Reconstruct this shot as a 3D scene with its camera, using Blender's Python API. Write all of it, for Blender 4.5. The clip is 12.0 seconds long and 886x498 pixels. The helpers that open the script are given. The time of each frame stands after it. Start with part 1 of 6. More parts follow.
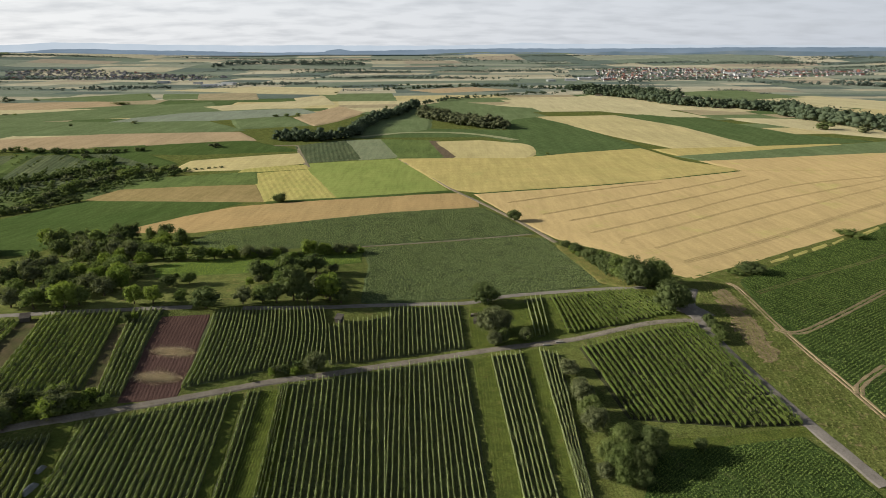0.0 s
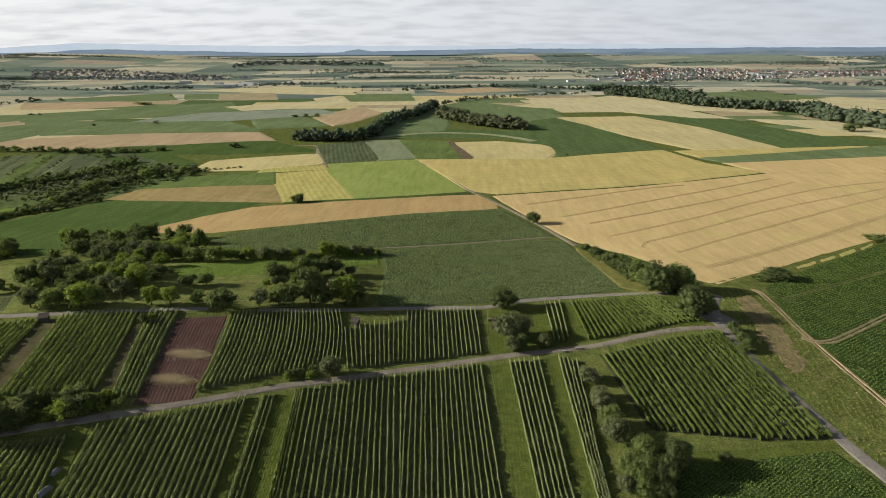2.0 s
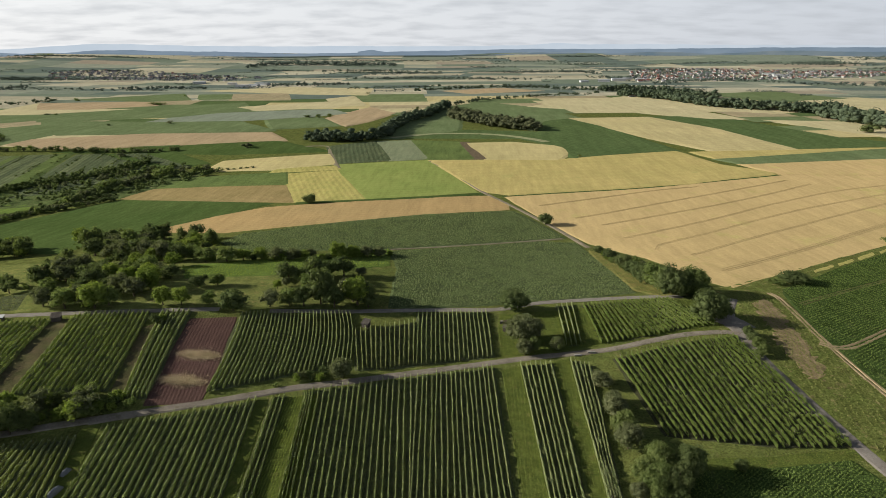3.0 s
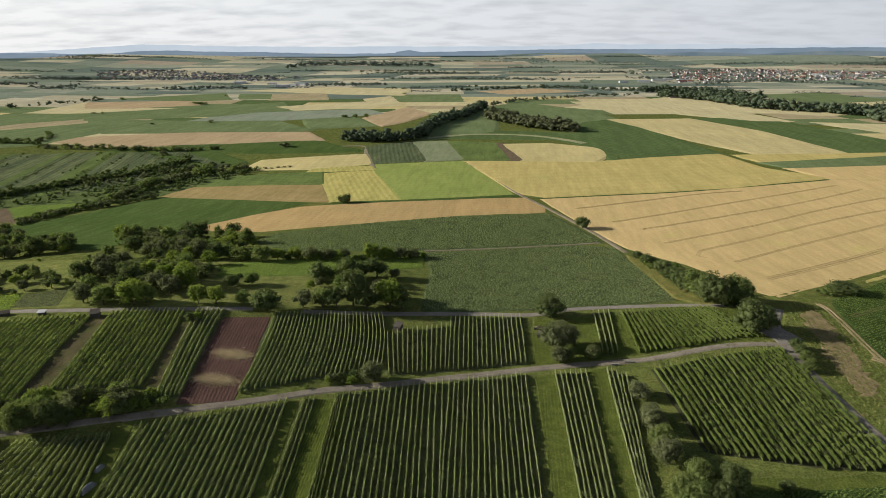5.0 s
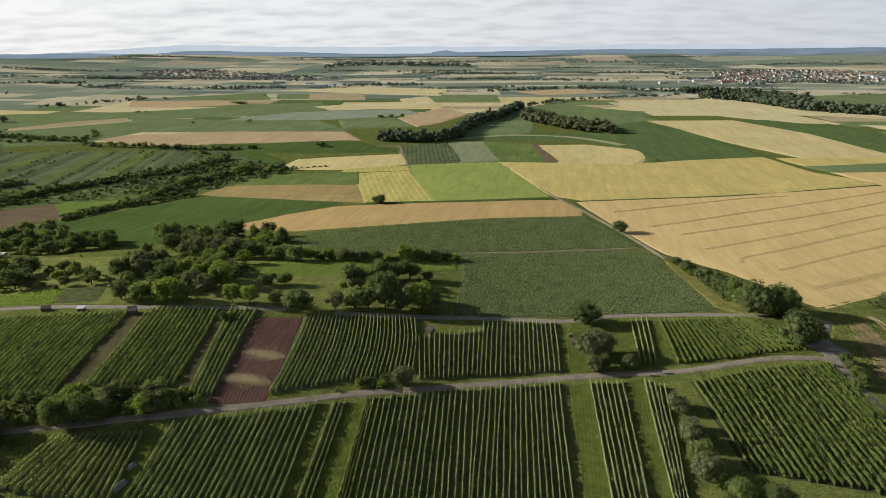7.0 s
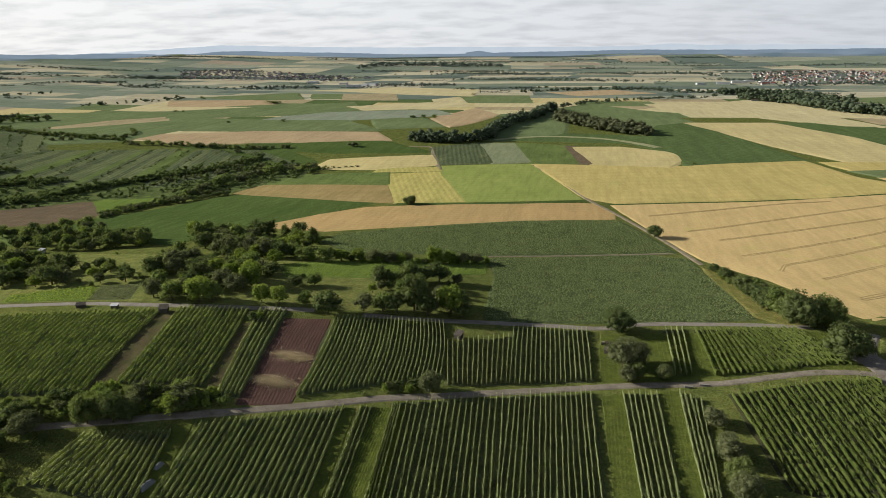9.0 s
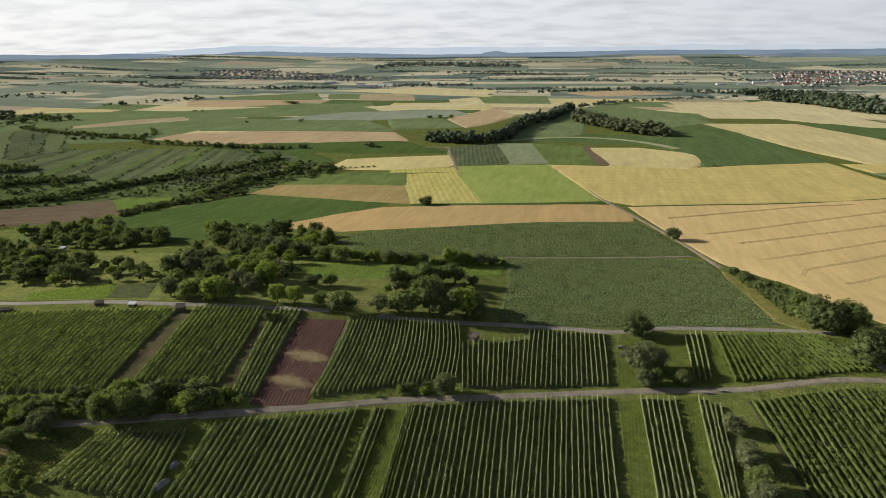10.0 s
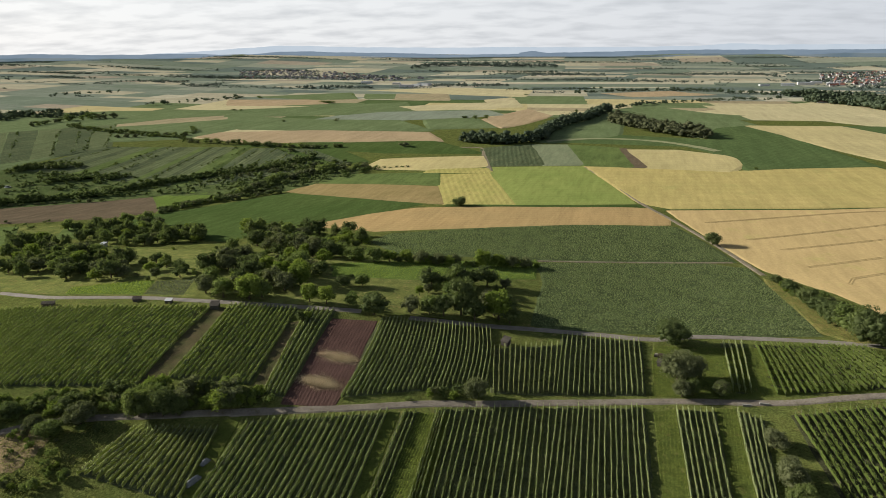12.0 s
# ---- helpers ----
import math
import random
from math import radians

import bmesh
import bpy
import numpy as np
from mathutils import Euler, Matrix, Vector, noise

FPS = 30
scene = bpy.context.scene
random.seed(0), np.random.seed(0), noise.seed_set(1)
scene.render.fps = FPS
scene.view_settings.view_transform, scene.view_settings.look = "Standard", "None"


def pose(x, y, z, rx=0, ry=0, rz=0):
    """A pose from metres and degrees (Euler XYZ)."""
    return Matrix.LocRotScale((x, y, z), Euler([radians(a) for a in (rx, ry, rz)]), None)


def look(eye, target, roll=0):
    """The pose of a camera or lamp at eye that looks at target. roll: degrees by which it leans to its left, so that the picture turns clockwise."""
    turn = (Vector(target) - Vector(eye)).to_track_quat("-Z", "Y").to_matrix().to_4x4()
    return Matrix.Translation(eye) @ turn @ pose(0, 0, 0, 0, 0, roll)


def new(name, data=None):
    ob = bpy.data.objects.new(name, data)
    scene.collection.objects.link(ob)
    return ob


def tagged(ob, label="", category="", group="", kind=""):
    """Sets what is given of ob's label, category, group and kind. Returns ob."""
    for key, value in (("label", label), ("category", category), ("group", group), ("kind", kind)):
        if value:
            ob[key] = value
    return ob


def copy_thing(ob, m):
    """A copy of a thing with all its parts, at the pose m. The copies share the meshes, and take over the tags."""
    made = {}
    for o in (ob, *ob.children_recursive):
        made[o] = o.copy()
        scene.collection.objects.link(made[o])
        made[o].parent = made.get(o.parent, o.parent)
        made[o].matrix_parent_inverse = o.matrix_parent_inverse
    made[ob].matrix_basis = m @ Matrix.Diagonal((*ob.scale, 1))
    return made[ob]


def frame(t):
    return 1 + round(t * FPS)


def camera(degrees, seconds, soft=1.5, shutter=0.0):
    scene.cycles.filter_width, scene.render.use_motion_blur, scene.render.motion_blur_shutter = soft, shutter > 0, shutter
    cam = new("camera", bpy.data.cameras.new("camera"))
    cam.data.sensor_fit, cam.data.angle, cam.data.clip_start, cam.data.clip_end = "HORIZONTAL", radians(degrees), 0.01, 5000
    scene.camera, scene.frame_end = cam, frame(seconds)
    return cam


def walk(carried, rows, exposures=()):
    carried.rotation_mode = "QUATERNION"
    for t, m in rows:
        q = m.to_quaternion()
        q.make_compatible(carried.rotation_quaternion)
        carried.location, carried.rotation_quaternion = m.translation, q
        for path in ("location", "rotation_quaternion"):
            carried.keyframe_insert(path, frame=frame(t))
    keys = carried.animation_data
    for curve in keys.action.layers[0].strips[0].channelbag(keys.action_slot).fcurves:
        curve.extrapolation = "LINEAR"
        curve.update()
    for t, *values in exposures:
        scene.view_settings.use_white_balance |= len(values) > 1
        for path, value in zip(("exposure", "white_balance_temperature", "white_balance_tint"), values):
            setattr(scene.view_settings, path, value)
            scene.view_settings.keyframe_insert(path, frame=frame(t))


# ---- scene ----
from mathutils import geometry

cam = camera(70.0, 12.0, soft=0.65)
ROWS = [
    (0, 0.00, 0.00, 110.50, -0.002, -17.965, 0.006),
    (0.5, -0.01, 0.88, 110.53, 0.366, -17.961, 0.020),
    (1, -0.10, 1.86, 110.56, 0.782, -17.959, 0.033),
    (1.5, -0.15, 2.74, 110.58, 1.186, -17.954, 0.044),
    (2, -0.15, 3.67, 110.62, 1.651, -17.945, 0.056),
    (2.5, -0.13, 4.65, 110.55, 2.133, -17.928, 0.071),
    (3, -0.13, 5.69, 110.53, 2.738, -17.910, 0.107),
    (5, -0.32, 9.52, 110.49, 5.974, -17.879, 0.170),
    (5.5, -0.36, 10.40, 110.54, 6.751, -17.877, 0.176),
    (6, -0.52, 11.34, 110.60, 7.559, -17.870, 0.189),
    (6.5, -0.62, 12.27, 110.57, 8.335, -17.860, 0.202),
    (7, -0.76, 13.32, 110.59, 9.162, -17.858, 0.219),
    (9, -1.43, 16.97, 110.61, 12.023, -17.812, 0.228),
    (9.5, -1.54, 17.70, 110.59, 12.757, -17.798, 0.226),
    (10, -1.71, 18.41, 110.63, 13.527, -17.787, 0.257),
    (10.5, -1.81, 18.94, 110.68, 14.260, -17.783, 0.274),
    (11, -1.91, 19.50, 110.78, 15.053, -17.770, 0.280),
    (11.5, -2.04, 20.08, 110.80, 15.823, -17.774, 0.291),
    (12, -2.22, 20.72, 110.82, 16.640, -17.781, 0.285),
]
walk(cam, [(t, pose(x, y, z, 90 + pitch, roll, yaw)) for t, x, y, z, yaw, pitch, roll in ROWS])

# ---- light ----
SUN_FROM = Vector((-0.96, 0.06, 0.357)).normalized()   # low evening sun
sun = new("sun", bpy.data.lights.new("sun", "SUN"))
sun.data.energy, sun.data.angle, sun.data.color = 5.0, radians(0.6), (1.0, 0.935, 0.82)
sun.matrix_world = look((0, 0, 0), -SUN_FROM)
scene.view_settings.exposure = 0.64

world = bpy.data.worlds.new("sky")
scene.world = world
world.use_nodes = True


def build_sky():
    nt = world.node_tree
    nt.nodes.clear()
    N, L = nt.nodes.new, nt.links.new
    out, bg = N("ShaderNodeOutputWorld"), N("ShaderNodeBackground")
    sky = N("ShaderNodeTexSky")
    sky.sky_type, sky.sun_disc = "NISHITA", False
    sky.sun_elevation = math.asin(SUN_FROM.z)
    sky.sun_rotation = math.atan2(SUN_FROM.x, SUN_FROM.y)
    tc, sep = N("ShaderNodeTexCoord"), N("ShaderNodeSeparateXYZ")
    L(tc.outputs["Generated"], sep.inputs[0])
    # cloud layer on a flat plane high above the land
    add = N("ShaderNodeMath"); add.operation = "ADD"; add.inputs[1].default_value = 0.15
    L(sep.outputs[2], add.inputs[0])
    lim = N("ShaderNodeMath"); lim.operation = "MAXIMUM"; lim.inputs[1].default_value = 0.03
    L(add.outputs[0], lim.inputs[0])
    div = N("ShaderNodeVectorMath"); div.operation = "DIVIDE"
    comb = N("ShaderNodeCombineXYZ")
    for i in range(3):
        L(lim.outputs[0], comb.inputs[i])
    L(tc.outputs["Generated"], div.inputs[0]); L(comb.outputs[0], div.inputs[1])
    mp = N("ShaderNodeMapping"); mp.inputs["Scale"].default_value = (1.0, 1.25, 0.0)
    L(div.outputs[0], mp.inputs[0])
    n1 = N("ShaderNodeTexNoise"); n1.inputs["Scale"].default_value = 2.6; n1.inputs["Detail"].default_value = 7; n1.inputs["Roughness"].default_value = 0.50
    L(mp.outputs[0], n1.inputs["Vector"])
    shade = N("ShaderNodeMapRange"); shade.inputs[1].default_value, shade.inputs[2].default_value = 0.43, 0.70
    L(n1.outputs["Fac"], shade.inputs[0])
    # clouds are brighter on the side of the sun
    dot = N("ShaderNodeVectorMath"); dot.operation = "DOT_PRODUCT"; dot.inputs[1].default_value = SUN_FROM
    L(tc.outputs["Generated"], dot.inputs[0])
    glow = N("ShaderNodeMapRange"); glow.inputs[1].default_value, glow.inputs[2].default_value = -0.45, 0.75
    L(dot.outputs["Value"], glow.inputs[0])
    lit = N("ShaderNodeMix"); lit.data_type = "RGBA"
    lit.inputs["A"].default_value, lit.inputs["B"].default_value = (0.62, 0.66, 0.73, 1), (0.98, 0.99, 1.0, 1)
    L(glow.outputs[0], lit.inputs["Factor"])
    dark = N("ShaderNodeMix"); dark.data_type = "RGBA"
    dark.inputs["A"].default_value, dark.inputs["B"].default_value = (0.545, 0.58, 0.64, 1), (0.735, 0.755, 0.785, 1)
    L(glow.outputs[0], dark.inputs["Factor"])
    cloud = N("ShaderNodeMix"); cloud.data_type = "RGBA"
    L(shade.outputs[0], cloud.inputs["Factor"]); L(lit.outputs["Result"], cloud.inputs["A"]); L(dark.outputs["Result"], cloud.inputs["B"])
    clear = N("ShaderNodeVectorMath"); clear.operation = "SCALE"; clear.inputs["Scale"].default_value = 0.045
    L(sky.outputs[0], clear.inputs[0])
    mix = N("ShaderNodeMix"); mix.data_type = "RGBA"
    thin = N("ShaderNodeMapRange")
    thin.inputs[1].default_value, thin.inputs[2].default_value, thin.inputs[3].default_value, thin.inputs[4].default_value = 0.10, 0.45, 0.85, 0.09
    L(sep.outputs[2], thin.inputs[0])
    L(thin.outputs[0], mix.inputs["Factor"])
    L(clear.outputs[0], mix.inputs["A"]); L(cloud.outputs["Result"], mix.inputs["B"])
    L(mix.outputs["Result"], bg.inputs["Color"])
    bg.inputs["Strength"].default_value = 0.69
    L(bg.outputs[0], out.inputs[0])


build_sky()

# ---- materials ----


def surface(name, a, b, big=25.0, fine=0.7, grain=0.25, rough=0.85, bump=0.4, depth=0.3, rows=None, c=None, gloss=0.0):
    """Two tones mixed in large soft patches, a finer grain, drill rows (degrees, spacing, strength) and a third tone in spots."""
    m = bpy.data.materials.new(name)
    m.use_nodes = True
    nt = m.node_tree
    N, L = nt.nodes.new, nt.links.new
    bsdf = nt.nodes["Principled BSDF"]
    bsdf.inputs["Roughness"].default_value = rough
    bsdf.inputs["Specular IOR Level"].default_value = gloss
    tc = N("ShaderNodeTexCoord")

    def noise_node(size, detail=4, r=0.6):
        n = N("ShaderNodeTexNoise")
        n.inputs["Scale"].default_value, n.inputs["Detail"].default_value, n.inputs["Roughness"].default_value = 1 / size, detail, r
        L(tc.outputs["Object"], n.inputs["Vector"])
        return n

    def mapped(src, lo, hi):
        r = N("ShaderNodeMapRange")
        r.inputs[1].default_value, r.inputs[2].default_value = lo, hi
        L(src, r.inputs[0])
        return r.outputs[0]

    def mixed(fac, x, y, blend="MIX"):
        k = N("ShaderNodeMix")
        k.data_type, k.blend_type = "RGBA", blend
        for sock, v in (("Factor", fac), ("A", x), ("B", y)):
            if isinstance(v, (int, float)):
                k.inputs[sock].default_value = v
            elif isinstance(v, tuple):
                k.inputs[sock].default_value = (*v, 1)
            else:
                L(v, k.inputs[sock])
        return k.outputs["Result"]

    col = mixed(mapped(noise_node(big).outputs["Fac"], 0.35, 0.65), a, b)
    if c:
        col = mixed(mapped(noise_node(big * 0.35, 5, 0.7).outputs["Fac"], 0.56, 0.70), col, c)
    g = noise_node(fine, 3, 0.7)
    height = g.outputs["Fac"]
    if rows:
        turn, gap, force = rows
        mp = N("ShaderNodeMapping")
        mp.inputs["Rotation"].default_value = (0, 0, radians(turn))
        L(tc.outputs["Object"], mp.inputs[0])
        w = N("ShaderNodeTexWave")
        w.wave_type, w.bands_direction = "BANDS", "X"
        w.inputs["Scale"].default_value = 0.314 / gap
        w.inputs["Distortion"].default_value, w.inputs["Detail"].default_value, w.inputs["Detail Scale"].default_value = 1.2, 2, 0.6
        L(mp.outputs[0], w.inputs["Vector"])
        col = mixed(mixed(1.0, w.outputs["Color"], (force, force, force), "MULTIPLY"), col, tuple(v * 0.45 for v in a))
        s = N("ShaderNodeMath"); s.operation = "MULTIPLY_ADD"
        s.inputs[1].default_value = -force
        L(w.outputs["Fac"], s.inputs[0]); L(g.outputs["Fac"], s.inputs[2])
        height = s.outputs[0]
    ms = N("ShaderNodeMapping")
    ms.inputs["Rotation"].default_value = (0, 0, radians(rows[0] if rows else 20))
    ms.inputs["Scale"].default_value = (1 / (3.5 * fine), 1 / (26 * fine), 1 / (10 * fine)) if rows else (1 / (7 * fine),) * 3
    L(tc.outputs["Object"], ms.inputs[0])
    st = N("ShaderNodeTexNoise")
    st.inputs["Scale"].default_value, st.inputs["Detail"].default_value, st.inputs["Roughness"].default_value = 1, 4, 0.62
    L(ms.outputs[0], st.inputs["Vector"])
    col = mixed(1.0, col, mixed(mapped(st.outputs["Fac"], 0.30, 0.70), (0.93 - grain * 0.35,) * 3, (1.07 + grain * 0.35,) * 3), "MULTIPLY")
    dark = mixed(mapped(g.outputs["Fac"], 0.30, 0.70), (1 - grain,) * 3, (1 + grain,) * 3)
    col = mixed(1.0, col, dark, "MULTIPLY")
    L(col, bsdf.inputs["Base Color"])
    bp = N("ShaderNodeBump")
    bp.inputs["Strength"].default_value, bp.inputs["Distance"].default_value = bump, depth
    L(height, bp.inputs["Height"])
    L(bp.outputs[0], bsdf.inputs["Normal"])
    return m


def leaf_material(name, a, b, back=0.35, spread=0.5):
    """Leaves: diffuse with light passing through, toned by tree and by leaf."""
    m = bpy.data.materials.new(name)
    m.use_nodes = True
    nt = m.node_tree
    N, L = nt.nodes.new, nt.links.new
    nt.nodes.remove(nt.nodes["Principled BSDF"])
    out = nt.nodes["Material Output"]
    info, geo = N("ShaderNodeObjectInfo"), N("ShaderNodeNewGeometry")
    add = N("ShaderNodeMath"); add.operation = "MULTIPLY_ADD"; add.inputs[1].default_value = spread
    L(geo.outputs["Random Per Island"], add.inputs[0])
    half = N("ShaderNodeMath"); half.operation = "MULTIPLY"; half.inputs[1].default_value = 1 - spread
    L(info.outputs["Random"], half.inputs[0]); L(half.outputs[0], add.inputs[2])
    mix = N("ShaderNodeMix"); mix.data_type = "RGBA"
    mix.inputs["A"].default_value, mix.inputs["B"].default_value = (*a, 1), (*b, 1)
    L(add.outputs[0], mix.inputs["Factor"])
    d, t, g = N("ShaderNodeBsdfDiffuse"), N("ShaderNodeBsdfTranslucent"), N("ShaderNodeBsdfGlossy")
    L(mix.outputs["Result"], d.inputs["Color"])
    warm = N("ShaderNodeMix"); warm.data_type, warm.blend_type = "RGBA", "MULTIPLY"
    warm.inputs["Factor"].default_value, warm.inputs["B"].default_value = 1, (1.2, 1.3, 0.8, 1)
    L(mix.outputs["Result"], warm.inputs["A"]); L(warm.outputs["Result"], t.inputs["Color"])
    k = N("ShaderNodeMixShader"); k.inputs[0].default_value = back
    L(d.outputs[0], k.inputs[1]); L(t.outputs[0], k.inputs[2])
    g.inputs["Roughness"].default_value, g.inputs["Color"].default_value = 0.6, (0.5, 0.55, 0.45, 1)
    k2 = N("ShaderNodeMixShader"); k2.inputs[0].default_value = 0.008
    L(k.outputs[0], k2.inputs[1]); L(g.outputs[0], k2.inputs[2])
    L(k2.outputs[0], out.inputs["Surface"])
    return m


M_road = surface("worn_asphalt", (0.178, 0.160, 0.138), (0.215, 0.194, 0.168), 9, 0.5, 0.15, 0.9, 0.1, 0.02, c=(0.140, 0.126, 0.106), gloss=0.2)
M_lane = surface("worn_lane", (0.172, 0.150, 0.122), (0.215, 0.190, 0.156), 7, 0.6, 0.22, c=(0.125, 0.118, 0.070))
M_track = surface("pale_track", (0.190, 0.165, 0.118), (0.225, 0.195, 0.140), 12, 0.8, 0.25, c=(0.125, 0.130, 0.055))
M_dirt = surface("sandy_dirt", (0.285, 0.226, 0.136), (0.245, 0.195, 0.114), 6, 0.6, 0.3, c=(0.175, 0.160, 0.078))
M_soil = surface("trodden_soil", (0.255, 0.198, 0.112), (0.205, 0.162, 0.090), 5, 0.6, 0.35, c=(0.130, 0.135, 0.052))
M_bank = surface("dry_grass_bank", (0.205, 0.182, 0.064), (0.135, 0.148, 0.044), 4, 0.6, 0.45, bump=0.8, c=(0.27, 0.21, 0.09))
M_dirt2 = surface("rutted_dirt", (0.150, 0.138, 0.062), (0.098, 0.120, 0.038), 3, 0.6, 0.4)
M_redsoil = surface("red_tilled_soil", (0.082, 0.050, 0.042), (0.105, 0.064, 0.054), 14, 0.5, 0.3, rows=(-8, 1.2, 0.22), bump=0.6)
M_grass = surface("mown_grass", (0.098, 0.120, 0.028), (0.075, 0.098, 0.024), 6, 0.4, 0.4, bump=0.8, depth=0.2, c=(0.138, 0.134, 0.043))
M_meadow = surface("orchard_meadow", (0.165, 0.178, 0.055), (0.118, 0.142, 0.044), 9, 0.7, 0.4, bump=0.9, c=(0.25, 0.215, 0.09))
M_rough = surface("rough_weeds", (0.098, 0.122, 0.032), (0.128, 0.142, 0.042), 9, 0.8, 0.45, bump=0.9, depth=0.5, c=(0.235, 0.188, 0.095))
M_valley = surface("valley_meadow", (0.100, 0.130, 0.048), (0.075, 0.105, 0.038), 14, 1.2, 0.4, bump=0.9, depth=0.5, c=(0.165, 0.160, 0.078))
M_lushfield = surface("lush_green_crop", (0.135, 0.190, 0.046), (0.115, 0.168, 0.040), 20, 0.9, 0.3, bump=0.7, rows=(71, 3, 0.15))
M_paths = surface("pale_dry_grass", (0.270, 0.272, 0.160), (0.235, 0.245, 0.138), 20, 1.0, 0.25)
M_earth = surface("bare_earth", (0.105, 0.085, 0.050), (0.080, 0.085, 0.036), 6, 0.6, 0.35, bump=0.6)
M_potato = surface("leafy_crop", (0.046, 0.074, 0.021), (0.060, 0.092, 0.026), 16, 0.7, 0.5, bump=1.0, depth=0.6, c=(0.09, 0.11, 0.040))
M_beet = surface("grey_green_crop", (0.092, 0.118, 0.050), (0.078, 0.104, 0.044), 14, 0.9, 0.5, bump=1.0, depth=0.8, c=(0.125, 0.145, 0.070))
M_stubble = surface("orange_stubble", (0.40, 0.283, 0.132), (0.36, 0.264, 0.124), 40, 1.2, 0.15, rows=(68, 6, 0.1))
M_stubble2 = surface("brown_stubble", (0.29, 0.225, 0.104), (0.25, 0.198, 0.088), 30, 1.2, 0.2, rows=(92, 5, 0.2))
M_ripe = surface("ripening_crop", (0.43, 0.375, 0.135), (0.35, 0.335, 0.110), 18, 1.0, 0.2, rows=(160, 5, 0.32))
M_brightgreen = surface("light_green_crop", (0.245, 0.285, 0.085), (0.205, 0.255, 0.072), 40, 1.0, 0.18, rows=(71, 9, 0.10))
M_green = surface("green_crop", (0.128, 0.168, 0.056), (0.102, 0.142, 0.048), 40, 1.4, 0.3, bump=0.7, rows=(89, 8, 0.15))
M_darkgreen = surface("dark_green_crop", (0.060, 0.094, 0.028), (0.074, 0.108, 0.034), 60, 1.4, 0.3, bump=0.8, rows=(34, 10, 0.10))
M_greyfield = surface("grey_green_field", (0.20, 0.225, 0.135), (0.175, 0.205, 0.12), 40, 1.2, 0.2, rows=(84, 9, 0.1))
M_wheatpale = surface("pale_wheat", (0.48, 0.41, 0.20), (0.42, 0.365, 0.175), 50, 1.4, 0.12, rows=(85, 12, 0.08))
M_wheat = surface("golden_wheat", (0.46, 0.375, 0.15), (0.40, 0.34, 0.13), 60, 1.4, 0.14, rows=(71, 14, 0.08), c=(0.36, 0.33, 0.125))
M_wheat2 = surface("ripe_wheat", (0.505, 0.378, 0.182), (0.465, 0.352, 0.166), 90, 1.4, 0.10, rows=(53, 12, 0.03), c=(0.445, 0.378, 0.150))
M_tilled = surface("brown_tilled", (0.155, 0.120, 0.080), (0.125, 0.102, 0.068), 20, 1.0, 0.25, rows=(80, 5, 0.25))
# distant vine greens shifted to grey-blue, haze painted into both tones
M_vinefar = surface("vine_slope", (0.104, 0.126, 0.066), (0.082, 0.106, 0.056), 30, 1.4, 0.4, bump=0.9, rows=(-12, 5.0, 0.4), c=(0.140, 0.150, 0.080))
M_vinepale = surface("pale_vine_slope", (0.142, 0.168, 0.084), (0.118, 0.145, 0.072), 30, 1.4, 0.4, bump=0.9, rows=(-12, 5.0, 0.4), c=(0.165, 0.175, 0.092))
M_vinefloor = surface("vineyard_floor", (0.080, 0.092, 0.046), (0.098, 0.115, 0.054), 4, 0.4, 0.6, bump=1.0, depth=0.3, c=(0.13, 0.120, 0.075))
# dark soil, toned down further to paint the shade between rows
M_vinesoil = surface("bare_vineyard_soil", (0.052, 0.052, 0.030), (0.062, 0.068, 0.034), 4, 0.4, 0.5, bump=1.0, depth=0.3, c=(0.085, 0.080, 0.046))
M_vinesparse = leaf_material("yellowing_vine_leaves", (0.165, 0.185, 0.072), (0.275, 0.295, 0.125), 0.42, 0.55)
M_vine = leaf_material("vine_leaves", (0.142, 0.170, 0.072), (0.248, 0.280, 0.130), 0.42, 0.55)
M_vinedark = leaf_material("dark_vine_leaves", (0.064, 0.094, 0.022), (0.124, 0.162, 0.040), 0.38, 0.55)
# shoots on top: paler than the leaves below, to paint the sunlit crest
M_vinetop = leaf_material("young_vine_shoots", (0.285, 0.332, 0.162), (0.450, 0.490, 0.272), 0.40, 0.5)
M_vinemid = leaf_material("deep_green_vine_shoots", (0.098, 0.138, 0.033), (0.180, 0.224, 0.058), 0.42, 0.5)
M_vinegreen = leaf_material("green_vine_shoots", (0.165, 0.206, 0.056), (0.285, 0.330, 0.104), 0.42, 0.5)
M_alley = leaf_material("alley_weed_leaves", (0.145, 0.175, 0.062), (0.280, 0.292, 0.114), 0.35, 0.7)
M_leaf = leaf_material("tree_leaves", (0.094, 0.132, 0.040), (0.190, 0.228, 0.074), 0.38, 0.5)
M_leafbright = leaf_material("bright_tree_leaves", (0.112, 0.160, 0.030), (0.218, 0.262, 0.058), 0.38, 0.5)
M_leafolive = leaf_material("olive_tree_leaves", (0.088, 0.102, 0.050), (0.158, 0.170, 0.084), 0.32, 0.5)
M_leafdark = leaf_material("wood_leaves", (0.062, 0.086, 0.032), (0.126, 0.150, 0.058), 0.34, 0.5)
M_leafmid = leaf_material("garden_tree_leaves", (0.086, 0.118, 0.038), (0.170, 0.200, 0.070), 0.38, 0.5)
# leaves of the farthest woods, lifted to grey-blue as painted haze
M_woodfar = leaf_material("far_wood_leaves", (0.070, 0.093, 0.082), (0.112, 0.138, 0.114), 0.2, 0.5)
M_woodbrown = leaf_material("copse_leaves", (0.062, 0.074, 0.038), (0.118, 0.124, 0.066), 0.26, 0.5)
